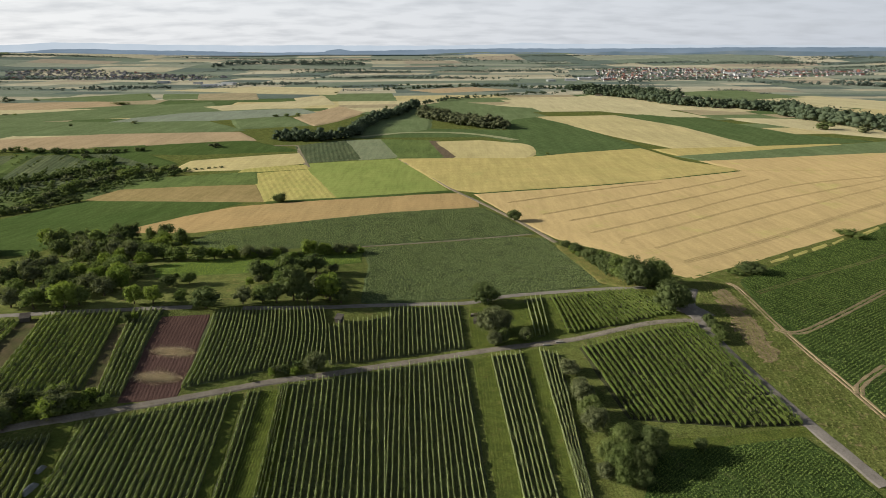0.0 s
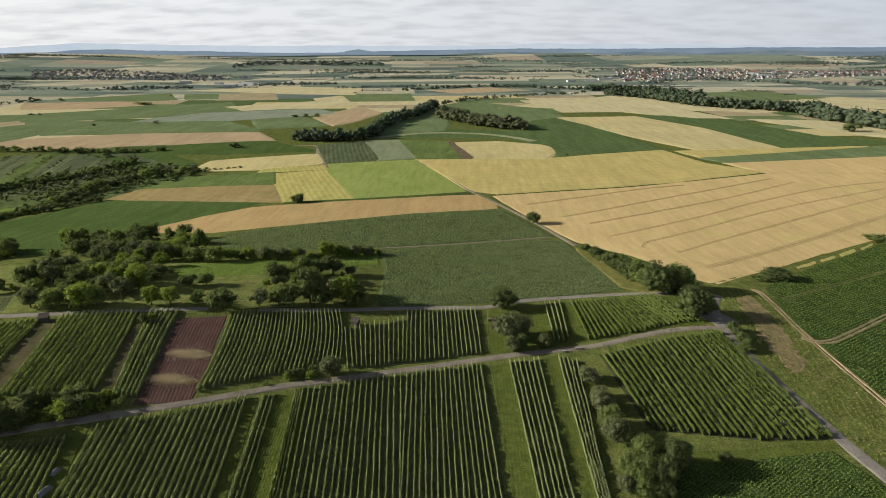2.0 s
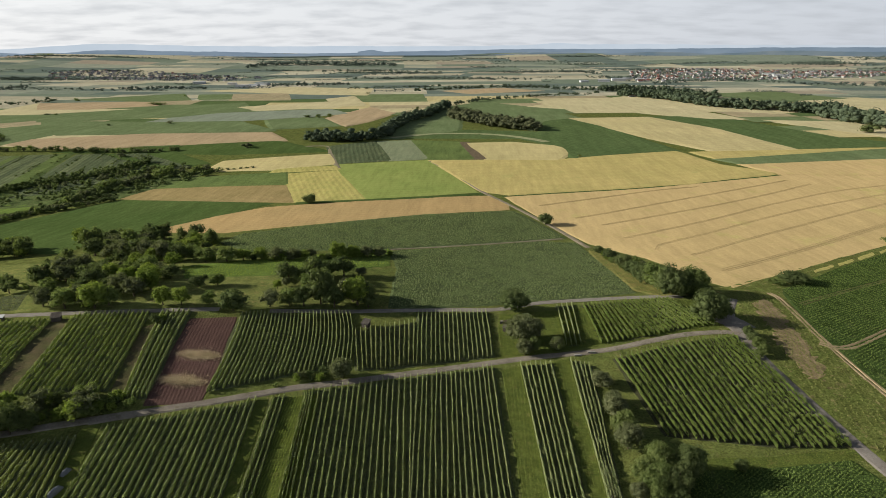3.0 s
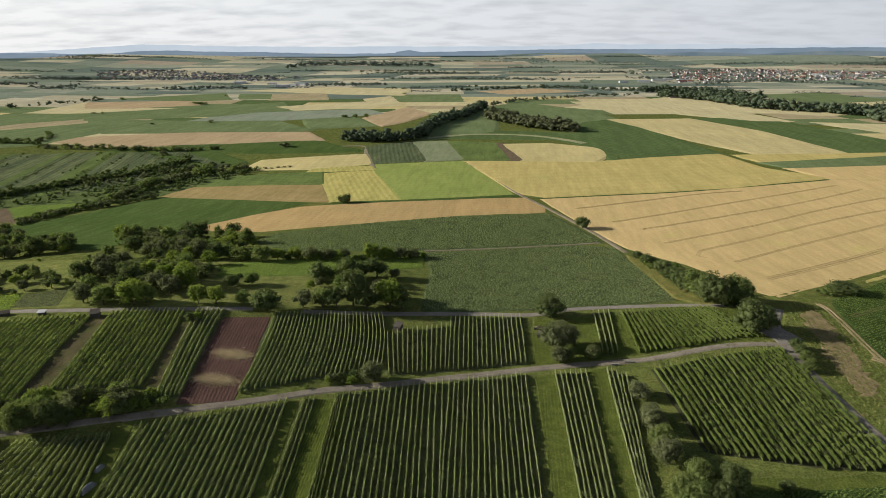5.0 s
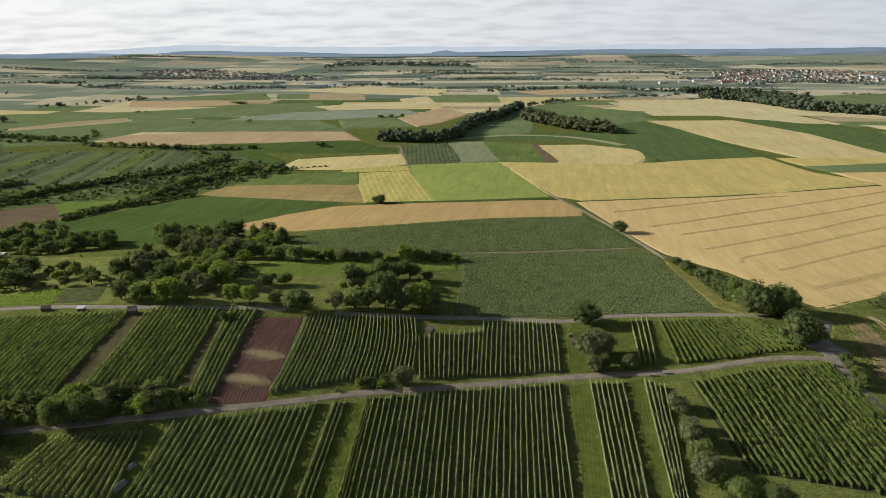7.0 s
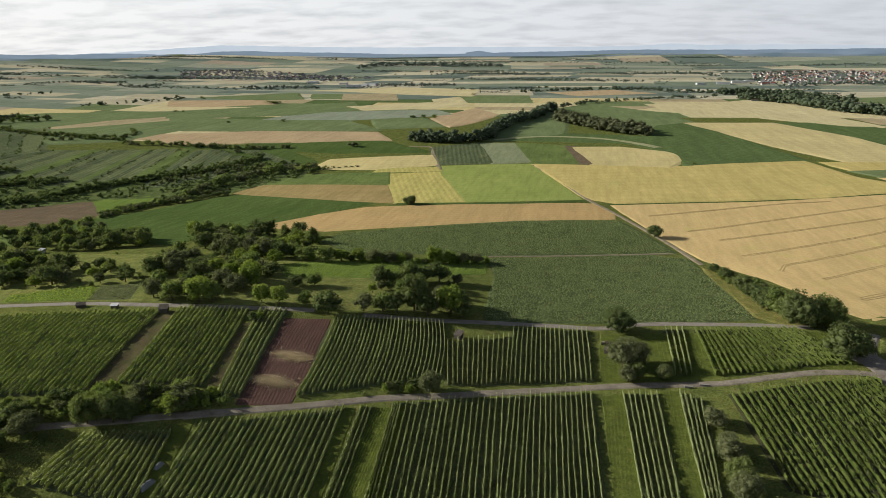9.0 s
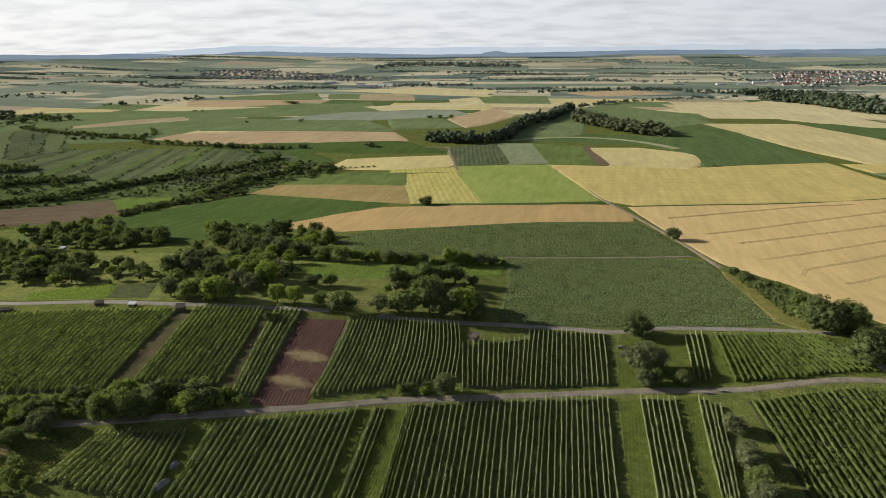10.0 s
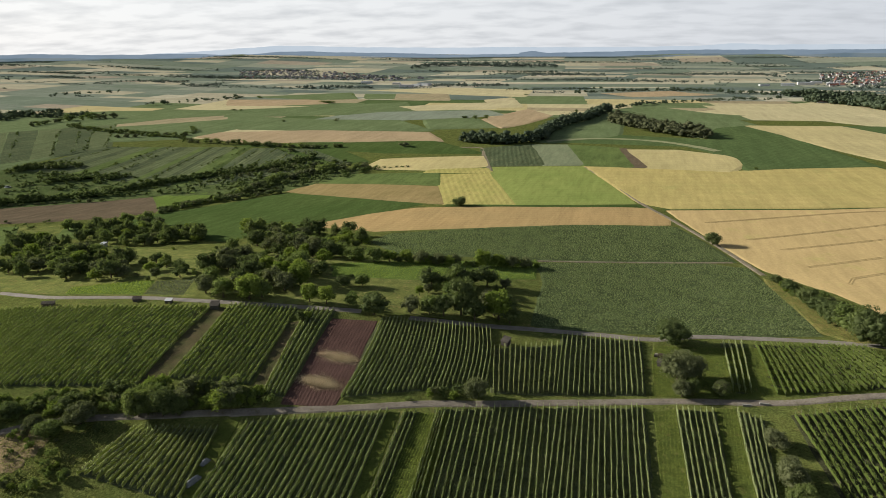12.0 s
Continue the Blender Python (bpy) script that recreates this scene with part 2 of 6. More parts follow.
# a milder painted haze in the leaves of the nearer belts
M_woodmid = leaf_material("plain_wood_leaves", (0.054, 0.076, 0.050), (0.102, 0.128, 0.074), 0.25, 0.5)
M_bark = surface("bark", (0.11, 0.085, 0.06), (0.075, 0.06, 0.045), 1.0, 0.1, 0.35, bump=0.8, depth=0.05)
M_post = surface("weathered_post", (0.27, 0.25, 0.21), (0.20, 0.18, 0.15), 0.8, 0.1, 0.2)
M_beetleaf = leaf_material("grey_green_leaves", (0.148, 0.188, 0.082), (0.238, 0.275, 0.130), 0.32, 0.7)
M_grassleaf = leaf_material("grass_blades", (0.090, 0.114, 0.025), (0.152, 0.168, 0.042), 0.4, 0.8)
M_lushleaf = leaf_material("lush_grass_blades", (0.150, 0.200, 0.038), (0.260, 0.305, 0.070), 0.42, 0.7)
M_potatoleaf = leaf_material("crop_leaves", (0.092, 0.138, 0.035), (0.160, 0.212, 0.058), 0.34, 0.75)
M_weedleaf = leaf_material("weed_leaves", (0.108, 0.136, 0.034), (0.222, 0.222, 0.080), 0.32, 0.8)
M_dry = surface("dry_straw", (0.62, 0.51, 0.32), (0.54, 0.44, 0.27), 2, 0.3, 0.3)


M_plaster = surface("house_plaster", (0.44, 0.425, 0.40), (0.32, 0.31, 0.30), 12, 1.0, 0.08)
M_concrete = surface("weathered_concrete", (0.30, 0.285, 0.26), (0.22, 0.21, 0.19), 1.5, 0.2, 0.2)
M_redroof = surface("red_roof_tiles", (0.185, 0.090, 0.072), (0.15, 0.080, 0.066), 9, 0.5, 0.2)
M_greyroof = surface("grey_roof", (0.115, 0.118, 0.130), (0.165, 0.165, 0.170), 9, 0.5, 0.2)
M_hallwall = surface("white_cladding", (0.56, 0.57, 0.58), (0.46, 0.47, 0.48), 15, 1.0, 0.05, 0.5)
M_hallroof = surface("pale_sheet_roof", (0.42, 0.44, 0.46), (0.34, 0.36, 0.39), 15, 1.0, 0.06, 0.5)


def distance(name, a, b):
    """Backdrop of the far distance: a glowing tone that paints in haze, softly mottled."""
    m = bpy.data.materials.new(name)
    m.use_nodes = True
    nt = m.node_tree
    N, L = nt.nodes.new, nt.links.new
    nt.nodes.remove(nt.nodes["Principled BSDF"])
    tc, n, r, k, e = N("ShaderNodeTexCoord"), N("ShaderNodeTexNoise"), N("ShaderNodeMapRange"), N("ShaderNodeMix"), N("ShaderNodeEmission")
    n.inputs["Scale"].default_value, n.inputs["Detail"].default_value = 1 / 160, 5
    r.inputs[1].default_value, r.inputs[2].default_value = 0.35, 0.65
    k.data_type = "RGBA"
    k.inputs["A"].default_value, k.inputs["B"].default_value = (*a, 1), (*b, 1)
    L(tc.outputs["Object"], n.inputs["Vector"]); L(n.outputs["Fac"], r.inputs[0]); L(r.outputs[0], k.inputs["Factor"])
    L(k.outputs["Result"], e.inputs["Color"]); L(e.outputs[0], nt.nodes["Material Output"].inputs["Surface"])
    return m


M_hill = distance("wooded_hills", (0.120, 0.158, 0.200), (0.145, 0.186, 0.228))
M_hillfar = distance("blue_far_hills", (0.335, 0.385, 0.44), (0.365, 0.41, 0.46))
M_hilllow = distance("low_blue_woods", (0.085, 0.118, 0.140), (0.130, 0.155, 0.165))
M_tram = surface("wheel_lines", (0.40, 0.305, 0.145), (0.43, 0.325, 0.155), 9, 0.8, 0.25)
M_tin = surface("weathered_sheet", (0.195, 0.205, 0.220), (0.150, 0.158, 0.172), 1.2, 0.2, 0.2, 0.6)
M_tyre = surface("dark_rubber", (0.02, 0.02, 0.022), (0.03, 0.03, 0.03), 1, 0.1, 0.2, 0.7)
M_board = surface("dark_boards", (0.090, 0.080, 0.070), (0.125, 0.112, 0.098), 1.0, 0.15, 0.3, rows=(0, 0.2, 0.5))


M_land = surface("land", (0.118, 0.132, 0.038), (0.090, 0.112, 0.032), 9, 0.6, 0.5, bump=0.9, depth=0.35, c=(0.165, 0.155, 0.060))
# parcel colours muted towards blue-grey, with distance haze mixed in
HAZY_TONES = [surface("far_parcel", tuple(0.92 * k for k in c), tuple(1.06 * k for k in c), 120, 4, 0.15, bump=0.1) for c in (
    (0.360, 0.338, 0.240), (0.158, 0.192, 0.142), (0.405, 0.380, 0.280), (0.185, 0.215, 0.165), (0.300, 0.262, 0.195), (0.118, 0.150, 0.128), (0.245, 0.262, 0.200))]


# crops of the plain, paled and greyed to paint in the distance haze
HAZY_PLAIN = {
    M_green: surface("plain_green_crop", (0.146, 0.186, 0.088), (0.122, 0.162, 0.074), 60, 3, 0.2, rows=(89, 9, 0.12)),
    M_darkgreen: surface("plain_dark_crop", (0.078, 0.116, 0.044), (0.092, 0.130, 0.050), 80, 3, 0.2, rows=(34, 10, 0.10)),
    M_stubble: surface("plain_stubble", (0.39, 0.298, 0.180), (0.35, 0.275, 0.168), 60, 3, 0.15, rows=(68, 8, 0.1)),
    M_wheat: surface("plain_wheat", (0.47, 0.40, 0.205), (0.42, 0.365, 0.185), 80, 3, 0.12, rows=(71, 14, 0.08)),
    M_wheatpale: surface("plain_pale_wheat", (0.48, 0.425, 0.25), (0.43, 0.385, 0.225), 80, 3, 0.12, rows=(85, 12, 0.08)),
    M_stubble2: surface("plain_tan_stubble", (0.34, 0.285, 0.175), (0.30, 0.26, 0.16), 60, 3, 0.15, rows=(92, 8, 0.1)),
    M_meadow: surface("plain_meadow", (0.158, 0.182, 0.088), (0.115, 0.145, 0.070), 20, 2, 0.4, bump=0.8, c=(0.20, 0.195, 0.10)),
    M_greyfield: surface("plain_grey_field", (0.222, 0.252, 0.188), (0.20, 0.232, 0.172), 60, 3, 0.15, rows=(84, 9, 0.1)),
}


# ---- land ----
# low rises and hollows: centre x, centre y, half width, height
RISES = [
    (-338, 143, 97.5, 2.6),
    (-195, 221, 91, 12.7),
    (-97.5, 143, 71.5, -4.5),
    (-91, 234, 71.5, 9.2),
    (0, 130, 71.5, 0.5),
    (0, 234, 65, 1.4),
    (84.5, 143, 65, 1.8),
    (97.5, 247, 65, 9.4),
    (195, 156, 91, 5.4),
    (195, 299, 91, 4.1),
    (-52, 364, 91, 2.7),
    (52, 429, 104, 0.7),
    (-143, 520, 117, 1.9),
    (-429, 520, 143, -13.6),
    (-260, 390, 104, -0.3),
    (78, 676, 195, 0.2),
    (-234, 754, 195, 0.7),
]


def ground(x, y):
    """The land's height: a low vineyard ridge, a valley beside it, a plain, and a rise towards the horizon."""
    x, y = np.asarray(x, float), np.asarray(y, float)
    z = np.full(np.broadcast(x, y).shape, -8.0)
    for cx, cy, s, h in RISES:
        z = z + h * np.exp(-((x - cx) ** 2 + (y - cy) ** 2) / (2 * s * s))
    r = np.hypot(x, y)
    swell = 7 * np.sin(x / 310 + 1.1 * np.sin(y / 700)) * np.sin(y / 230 + 0.8 * np.sin(x / 520)) + 6 * np.sin(y / 370 + x / 900)
    return z + np.clip((r - 1500) / 1800, 0, 1) * swell + 66 * np.clip((r - 3200) / 1700, 0, 1) ** 1.3


def at(x, y):
    return float(ground(x, y))


def mesh_object(name, verts, faces, material, parent=None, smooth=False):
    me = bpy.data.meshes.new(name)
    me.from_pydata([tuple(v) for v in np.asarray(verts, float).tolist()], [], [tuple(f) for f in faces])
    me.materials.append(material)
    if smooth:
        me.shade_smooth()
    ob = new(name, me)
    ob.parent = parent
    return ob


def build_land():
    angles = np.radians(np.concatenate([np.arange(-50, 230, 0.7), np.arange(230, 310, 8.0)]))
    radii = [0, 25, 45] + list(np.arange(60, 480, 5.0))
    while radii[-1] < 4880:
        radii.append(radii[-1] * 1.017)
    radii[-1] = 4900
    R, A = np.meshgrid(radii[1:], angles, indexing="ij")
    X, Y = R * np.cos(A), R * np.sin(A)
    n, m = R.shape
    verts = np.concatenate([[(0, 0, at(0, 0))], np.stack([X, Y, ground(X, Y)], -1).reshape(-1, 3)])
    faces = [(0, 1 + j, 1 + (j + 1) % m) for j in range(m)]
    for i in range(n - 1):
        for j in range(m):
            k = (j + 1) % m
            faces.append((1 + i * m + j, 1 + (i + 1) * m + j, 1 + (i + 1) * m + k, 1 + i * m + k))
    tagged(mesh_object("ground", verts, faces, M_land, smooth=True), "rolling farmland reaching to the horizon", "ground", kind="structure")


build_land()
rng = np.random.default_rng(7)


def far_parcels():
    """The plain's parcels: a wide block cut again and again into fields, which grow with the distance."""
    rnd = np.random.default_rng(21)
    done = []

    def cut(x0, y0, x1, y1):
        d = math.hypot((x0 + x1) / 2, (y0 + y1) / 2)
        w, h = x1 - x0, y1 - y0
        if w < (50 + d * 0.075) * rnd.uniform(0.8, 2.2) and h < (35 + d * 0.042) * rnd.uniform(0.8, 1.8):
            done.append((x0, y0, x1, y1))
            return
        t = rnd.uniform(0.35, 0.65)
        if w / 1.9 > h:
            cut(x0, y0, x0 + w * t, y1); cut(x0 + w * t, y0, x1, y1)
        else:
            cut(x0, y0, x1, y0 + h * t); cut(x0, y0 + h * t, x1, y1)

    for k in range(9):
        cut(-4000 + 900 * k, 820, -3100 + 900 * k, 4700)
    tones = HAZY_TONES + [HAZY_PLAIN[m] for m in (M_wheatpale, M_green, M_stubble2, M_darkgreen, M_wheat)]
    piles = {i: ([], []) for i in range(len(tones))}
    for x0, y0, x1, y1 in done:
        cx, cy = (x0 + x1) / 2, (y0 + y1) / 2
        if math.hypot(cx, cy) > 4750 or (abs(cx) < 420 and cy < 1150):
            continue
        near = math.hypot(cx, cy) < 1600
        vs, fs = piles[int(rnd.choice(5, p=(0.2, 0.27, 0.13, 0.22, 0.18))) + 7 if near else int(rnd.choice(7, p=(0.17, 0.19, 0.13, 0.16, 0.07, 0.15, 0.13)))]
        n = 6
        tilt = 0.13 * math.sin(cx / 1300) + 0.1
        k = len(vs)
        for a in np.linspace(0, 1, n):
            for c in np.linspace(0, 1, n):
                x, y = x0 - 1 + (x1 - x0 + 2) * a, y0 - 1 + (y1 - y0 + 2) * c
                px = x + 60 * math.sin(y / 420) + 25 * math.sin(x / 260)
                py = y + tilt * x * 0.35 + 50 * math.sin(x / 520)
                vs.append((px, py, at(px, py) + 0.12 + 0.011 * (len(fs) % 17) + math.hypot(px, py) / 5000))
        fs += [(k + i * n + j, k + (i + 1) * n + j, k + (i + 1) * n + j + 1, k + i * n + j + 1) for i in range(n - 1) for j in range(n - 1)]
    for i, (vs, fs) in piles.items():
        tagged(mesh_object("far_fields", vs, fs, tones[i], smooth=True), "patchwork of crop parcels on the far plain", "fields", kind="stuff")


def resample(points, step, closed=False):
    pts = [np.array(p, float) for p in points]
    if closed:
        pts.append(pts[0])
    out = []
    for a, b in zip(pts, pts[1:]):
        n = max(1, int(np.linalg.norm(b - a) / step))
        out += [a + (b - a) * i / n for i in range(n)]
    if not closed:
        out.append(pts[-1])
    return out


def curve_through(points, step):
    """A smooth line through the points."""
    p = [np.array(q, float) for q in points]
    p = [2 * p[0] - p[1]] + p + [2 * p[-1] - p[-2]]
    out = []
    for a, b, c, d in zip(p, p[1:], p[2:], p[3:]):
        n = max(1, int(np.linalg.norm(c - b) / step))
        for i in range(n):
            t = i / n
            out.append(0.5 * (2 * b + (c - a) * t + (2 * a - 5 * b + 4 * c - d) * t * t + (3 * b - a - 3 * c + d) * t ** 3))
    out.append(p[-2])
    return np.array(out)


def inside(x, y, poly):
    hit = np.zeros(np.shape(x), bool)
    for (x0, y0), (x1, y1) in zip(poly, poly[1:] + poly[:1]):
        hit ^= ((y0 > y) != (y1 > y)) & (x < (x1 - x0) * (y - y0) / (y1 - y0 + 1e-9) + x0)
    return hit


FIELDS = []


def field(name, label, material, height, corners):
    """A parcel draped over the land, standing as high as its crop."""
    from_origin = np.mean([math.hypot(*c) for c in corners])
    # far parcels take the tones with painted haze
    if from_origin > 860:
        material = HAZY_PLAIN.get(material, material)
    step = min(max(from_origin / 45, 3.5), 40)
    if from_origin > 330:
        mid = np.mean(corners, 0)
        corners = [tuple(np.array(c) + (np.array(c) - mid) / np.linalg.norm(np.array(c) - mid) * from_origin / 230) for c in corners]
    edge = resample(corners, step, True)
    wob = from_origin / 700
    edge = [e + rng.normal(0, wob * 0.4, 2) for e in edge]
    xs, ys = np.array(edge).T
    gx, gy = np.meshgrid(np.arange(xs.min(), xs.max(), step), np.arange(ys.min(), ys.max(), step))
    gx, gy = gx.ravel(), gy.ravel()
    keep = inside(gx, gy, [tuple(e) for e in edge])
    pts = [Vector(e) for e in edge] + [Vector(p) for p in zip(gx[keep], gy[keep])]
    loop = list(range(len(edge)))
    vs, _, fs, *_ = geometry.delaunay_2d_cdt(pts, [], [loop], 1, 0.05)
    v = np.array([(p.x, p.y) for p in vs])
    z = ground(v[:, 0], v[:, 1])
    FIELDS.append(name)
    lift = (max(min(height, 0.16), 0.05) if from_origin < 600 else 0.2 + from_origin / 2500) + 0.0015 * len(FIELDS)
    top = np.column_stack([v, z + lift])
    count = {}
    for f in fs:
        for a, b in zip(f, list(f[1:]) + [f[0]]):
            count[frozenset((a, b))] = (a, b) if frozenset((a, b)) not in count else None
    n = len(v)
    out = np.zeros((n, 2))
    for ab in count.values():
        if ab:
            d = v[ab[1]] - v[ab[0]]
            d = np.array([d[1], -d[0]]) / (np.linalg.norm(d) + 1e-9)
            out[ab[0]] += d; out[ab[1]] += d
    out /= np.linalg.norm(out, axis=1)[:, None] + 1e-9
    w = v + out * lift * (9 if from_origin > 330 else 6)
    low = np.column_stack([w, ground(w[:, 0], w[:, 1]) - 0.08])
    rim = [(b, a, a + n, b + n) for ab in count.values() if ab for a, b in [ab]]
    ob = mesh_object(name, np.concatenate([top, low]), list(fs) + rim, material)
    return tagged(ob, label, name.replace("_", " "), kind="structure")


TRACKS = []


def strip(name, label, material, width, lift, points, ragged=0.035):
    """A road or track laid along the land, with slightly uneven edges and a low crown."""
    line = curve_through(points, 2.5 if math.hypot(*points[0]) < 350 else 8)
    TRACKS.append((line, width))
    tan = np.gradient(line, axis=0)
    tan /= np.linalg.norm(tan, axis=1)[:, None] + 1e-9
    side = np.column_stack([tan[:, 1], -tan[:, 0]])
    verts, faces = [], []
    lift += 0.05 + math.hypot(*points[0]) / 2500
    for i, (p, s) in enumerate(zip(line, side)):
        w = width / 2 * (1 + rng.normal(0, ragged))
        for k, dz in ((-1.5, -0.25), (-1, 0.0), (0, 0.02), (1, 0.0), (1.5, -0.25)):
            q = p + s * k * w
            verts.append((q[0], q[1], at(*q) + lift + dz))
        if i:
            a = (i - 1) * 5
            faces += [(a + j, a + j + 1, a + j + 6, a + j + 5) for j in range(4)]
    return tagged(mesh_object(name, verts, faces, material), label, name.replace("_", " "), kind="structure")


def ridge(name, label, material, r, depth, profile):
    """A long hill range at the horizon: bearing in degrees and height of its crest."""
    az = np.arange(profile[0][0], profile[-1][0], 0.15)
    z = np.interp(az, [p[0] for p in profile], [p[1] for p in profile])
    z = np.convolve(np.pad(z, 6, mode="edge"), np.hanning(13) / np.hanning(13).sum(), "valid") + 1.0 * np.sin(az * 2.1) + 0.5 * np.sin(az * 7.3)
    verts, faces = [], []
    for i, (a, h) in enumerate(zip(np.radians(az), z)):
        for rr, hh in ((r - depth, 40), (r - depth * 0.45, 40 + (h - 40) * 0.6), (r, h), (r + depth * 0.3, 40)):
            verts.append((-rr * math.sin(a), rr * math.cos(a), hh))
        if i:
            k = (i - 1) * 4
            faces += [(k + j, k + j + 1, k + j + 5, k + j + 4) for j in range(3)]
    return tagged(mesh_object(name, verts, faces, material, smooth=True), label, "hills", kind="structure")


def box(w, d, h, z=0.0):
    v = [(x * w / 2, y * d / 2, z + k * h) for k in (0, 1) for x, y in ((-1, -1), (1, -1), (1, 1), (-1, 1))]
    return v, [(0, 3, 2, 1), (4, 5, 6, 7), (0, 1, 5, 4), (1, 2, 6, 5), (2, 3, 7, 6), (3, 0, 4, 7)]


def hut(name, label, x, y, w, d, h, turn, wall, roof, lean=0.5):
    """A small shed: boarded walls, a doorway and a sloping roof with overhang."""
    root = new(name)
    root.matrix_world = Matrix.Translation((x, y, at(x, y))) @ Matrix.Rotation(radians(turn), 4, "Z")
    tagged(root, label, "hut")
    v = [(-w / 2, -d / 2, -0.5), (w / 2, -d / 2, -0.5), (w / 2, d / 2, -0.5), (-w / 2, d / 2, -0.5), (-w / 2, -d / 2, h), (w / 2, -d / 2, h), (w / 2, d / 2, h + lean), (-w / 2, d / 2, h + lean)]
    mesh_object("wall", v, [(0, 1, 5, 4), (1, 2, 6, 5), (2, 3, 7, 6), (3, 0, 4, 7)], wall, root)
    e, t = 0.3, 0.1
    s = lean / d
    v = []
    for dz in (0, t):
        v += [(-w / 2 - e, -d / 2 - e, h - e * s + dz), (w / 2 + e, -d / 2 - e, h - e * s + dz), (w / 2 + e, d / 2 + e, h + lean + e * s + dz), (-w / 2 - e, d / 2 + e, h + lean + e * s + dz)]
    mesh_object("roof", v, [(0, 3, 2, 1), (4, 5, 6, 7), (0, 1, 5, 4), (1, 2, 6, 5), (2, 3, 7, 6), (3, 0, 4, 7)], roof, root)
    v, f = box(0.9, 0.08, min(1.9, h - 0.15), 0)
    door = mesh_object("door", v, f, M_board, root)
    door.location = (w * 0.12, -d / 2 - 0.03, 0.0)
    return root


def house_model(seed, roof):
    rnd = np.random.default_rng(seed)
    w, d, h, e = rnd.uniform(9, 12), rnd.uniform(9, 15), rnd.uniform(4.5, 7), 0.6
    root = new("house")
    v = [(-w / 2, -d / 2, -1), (w / 2, -d / 2, -1), (w / 2, d / 2, -1), (-w / 2, d / 2, -1), (-w / 2, -d / 2, h), (w / 2, -d / 2, h), (w / 2, d / 2, h), (-w / 2, d / 2, h), (0, -d / 2, h + w * 0.42), (0, d / 2, h + w * 0.42)]
    f = [(0, 1, 5, 8, 4), (1, 2, 6, 5), (2, 3, 7, 9, 6), (3, 0, 4, 7)]
    mesh_object("wall", v, f, M_plaster, root)
    up, out = h + w * 0.42 + 0.25, w / 2 + e
    s = 0.84
    v = []
    for y in (-d / 2 - e, d / 2 + e):
        v += [(-out, y, up - out * s), (0, y, up), (out, y, up - out * s), (-out, y, up - out * s - 0.3), (0, y, up - 0.3), (out, y, up - out * s - 0.3)]
    f = [(0, 1, 7, 6), (1, 2, 8, 7), (3, 9, 10, 4), (4, 10, 11, 5), (0, 6, 9, 3), (2, 5, 11, 8), (0, 3, 4, 1), (1, 4, 5, 2), (6, 7, 10, 9), (7, 8, 11, 10)]
    mesh_object("roof", v, f, roof, root)
    return root


def hall_model():
    root = new("industrial_hall")
    v = [(x, y, z) for z in (-1, 7) for x, y in ((-24, -12), (24, -12), (24, 12), (-24, 12))]
    mesh_object("wall", v, [(0, 1, 5, 4), (1, 2, 6, 5), (2, 3, 7, 6), (3, 0, 4, 7)], M_hallwall, root)
    v = [(x, y, z) for z in (7.0, 7.6) for x, y in ((-24.6, -12.6), (24.6, -12.6), (24.6, 12.6), (-24.6, 12.6))]
    mesh_object("roof", v, [(0, 3, 2, 1), (4, 5, 6, 7), (0, 1, 5, 4), (1, 2, 6, 5), (2, 3, 7, 6), (3, 0, 4, 7)], M_hallroof, root)
    return root


HOUSES = []


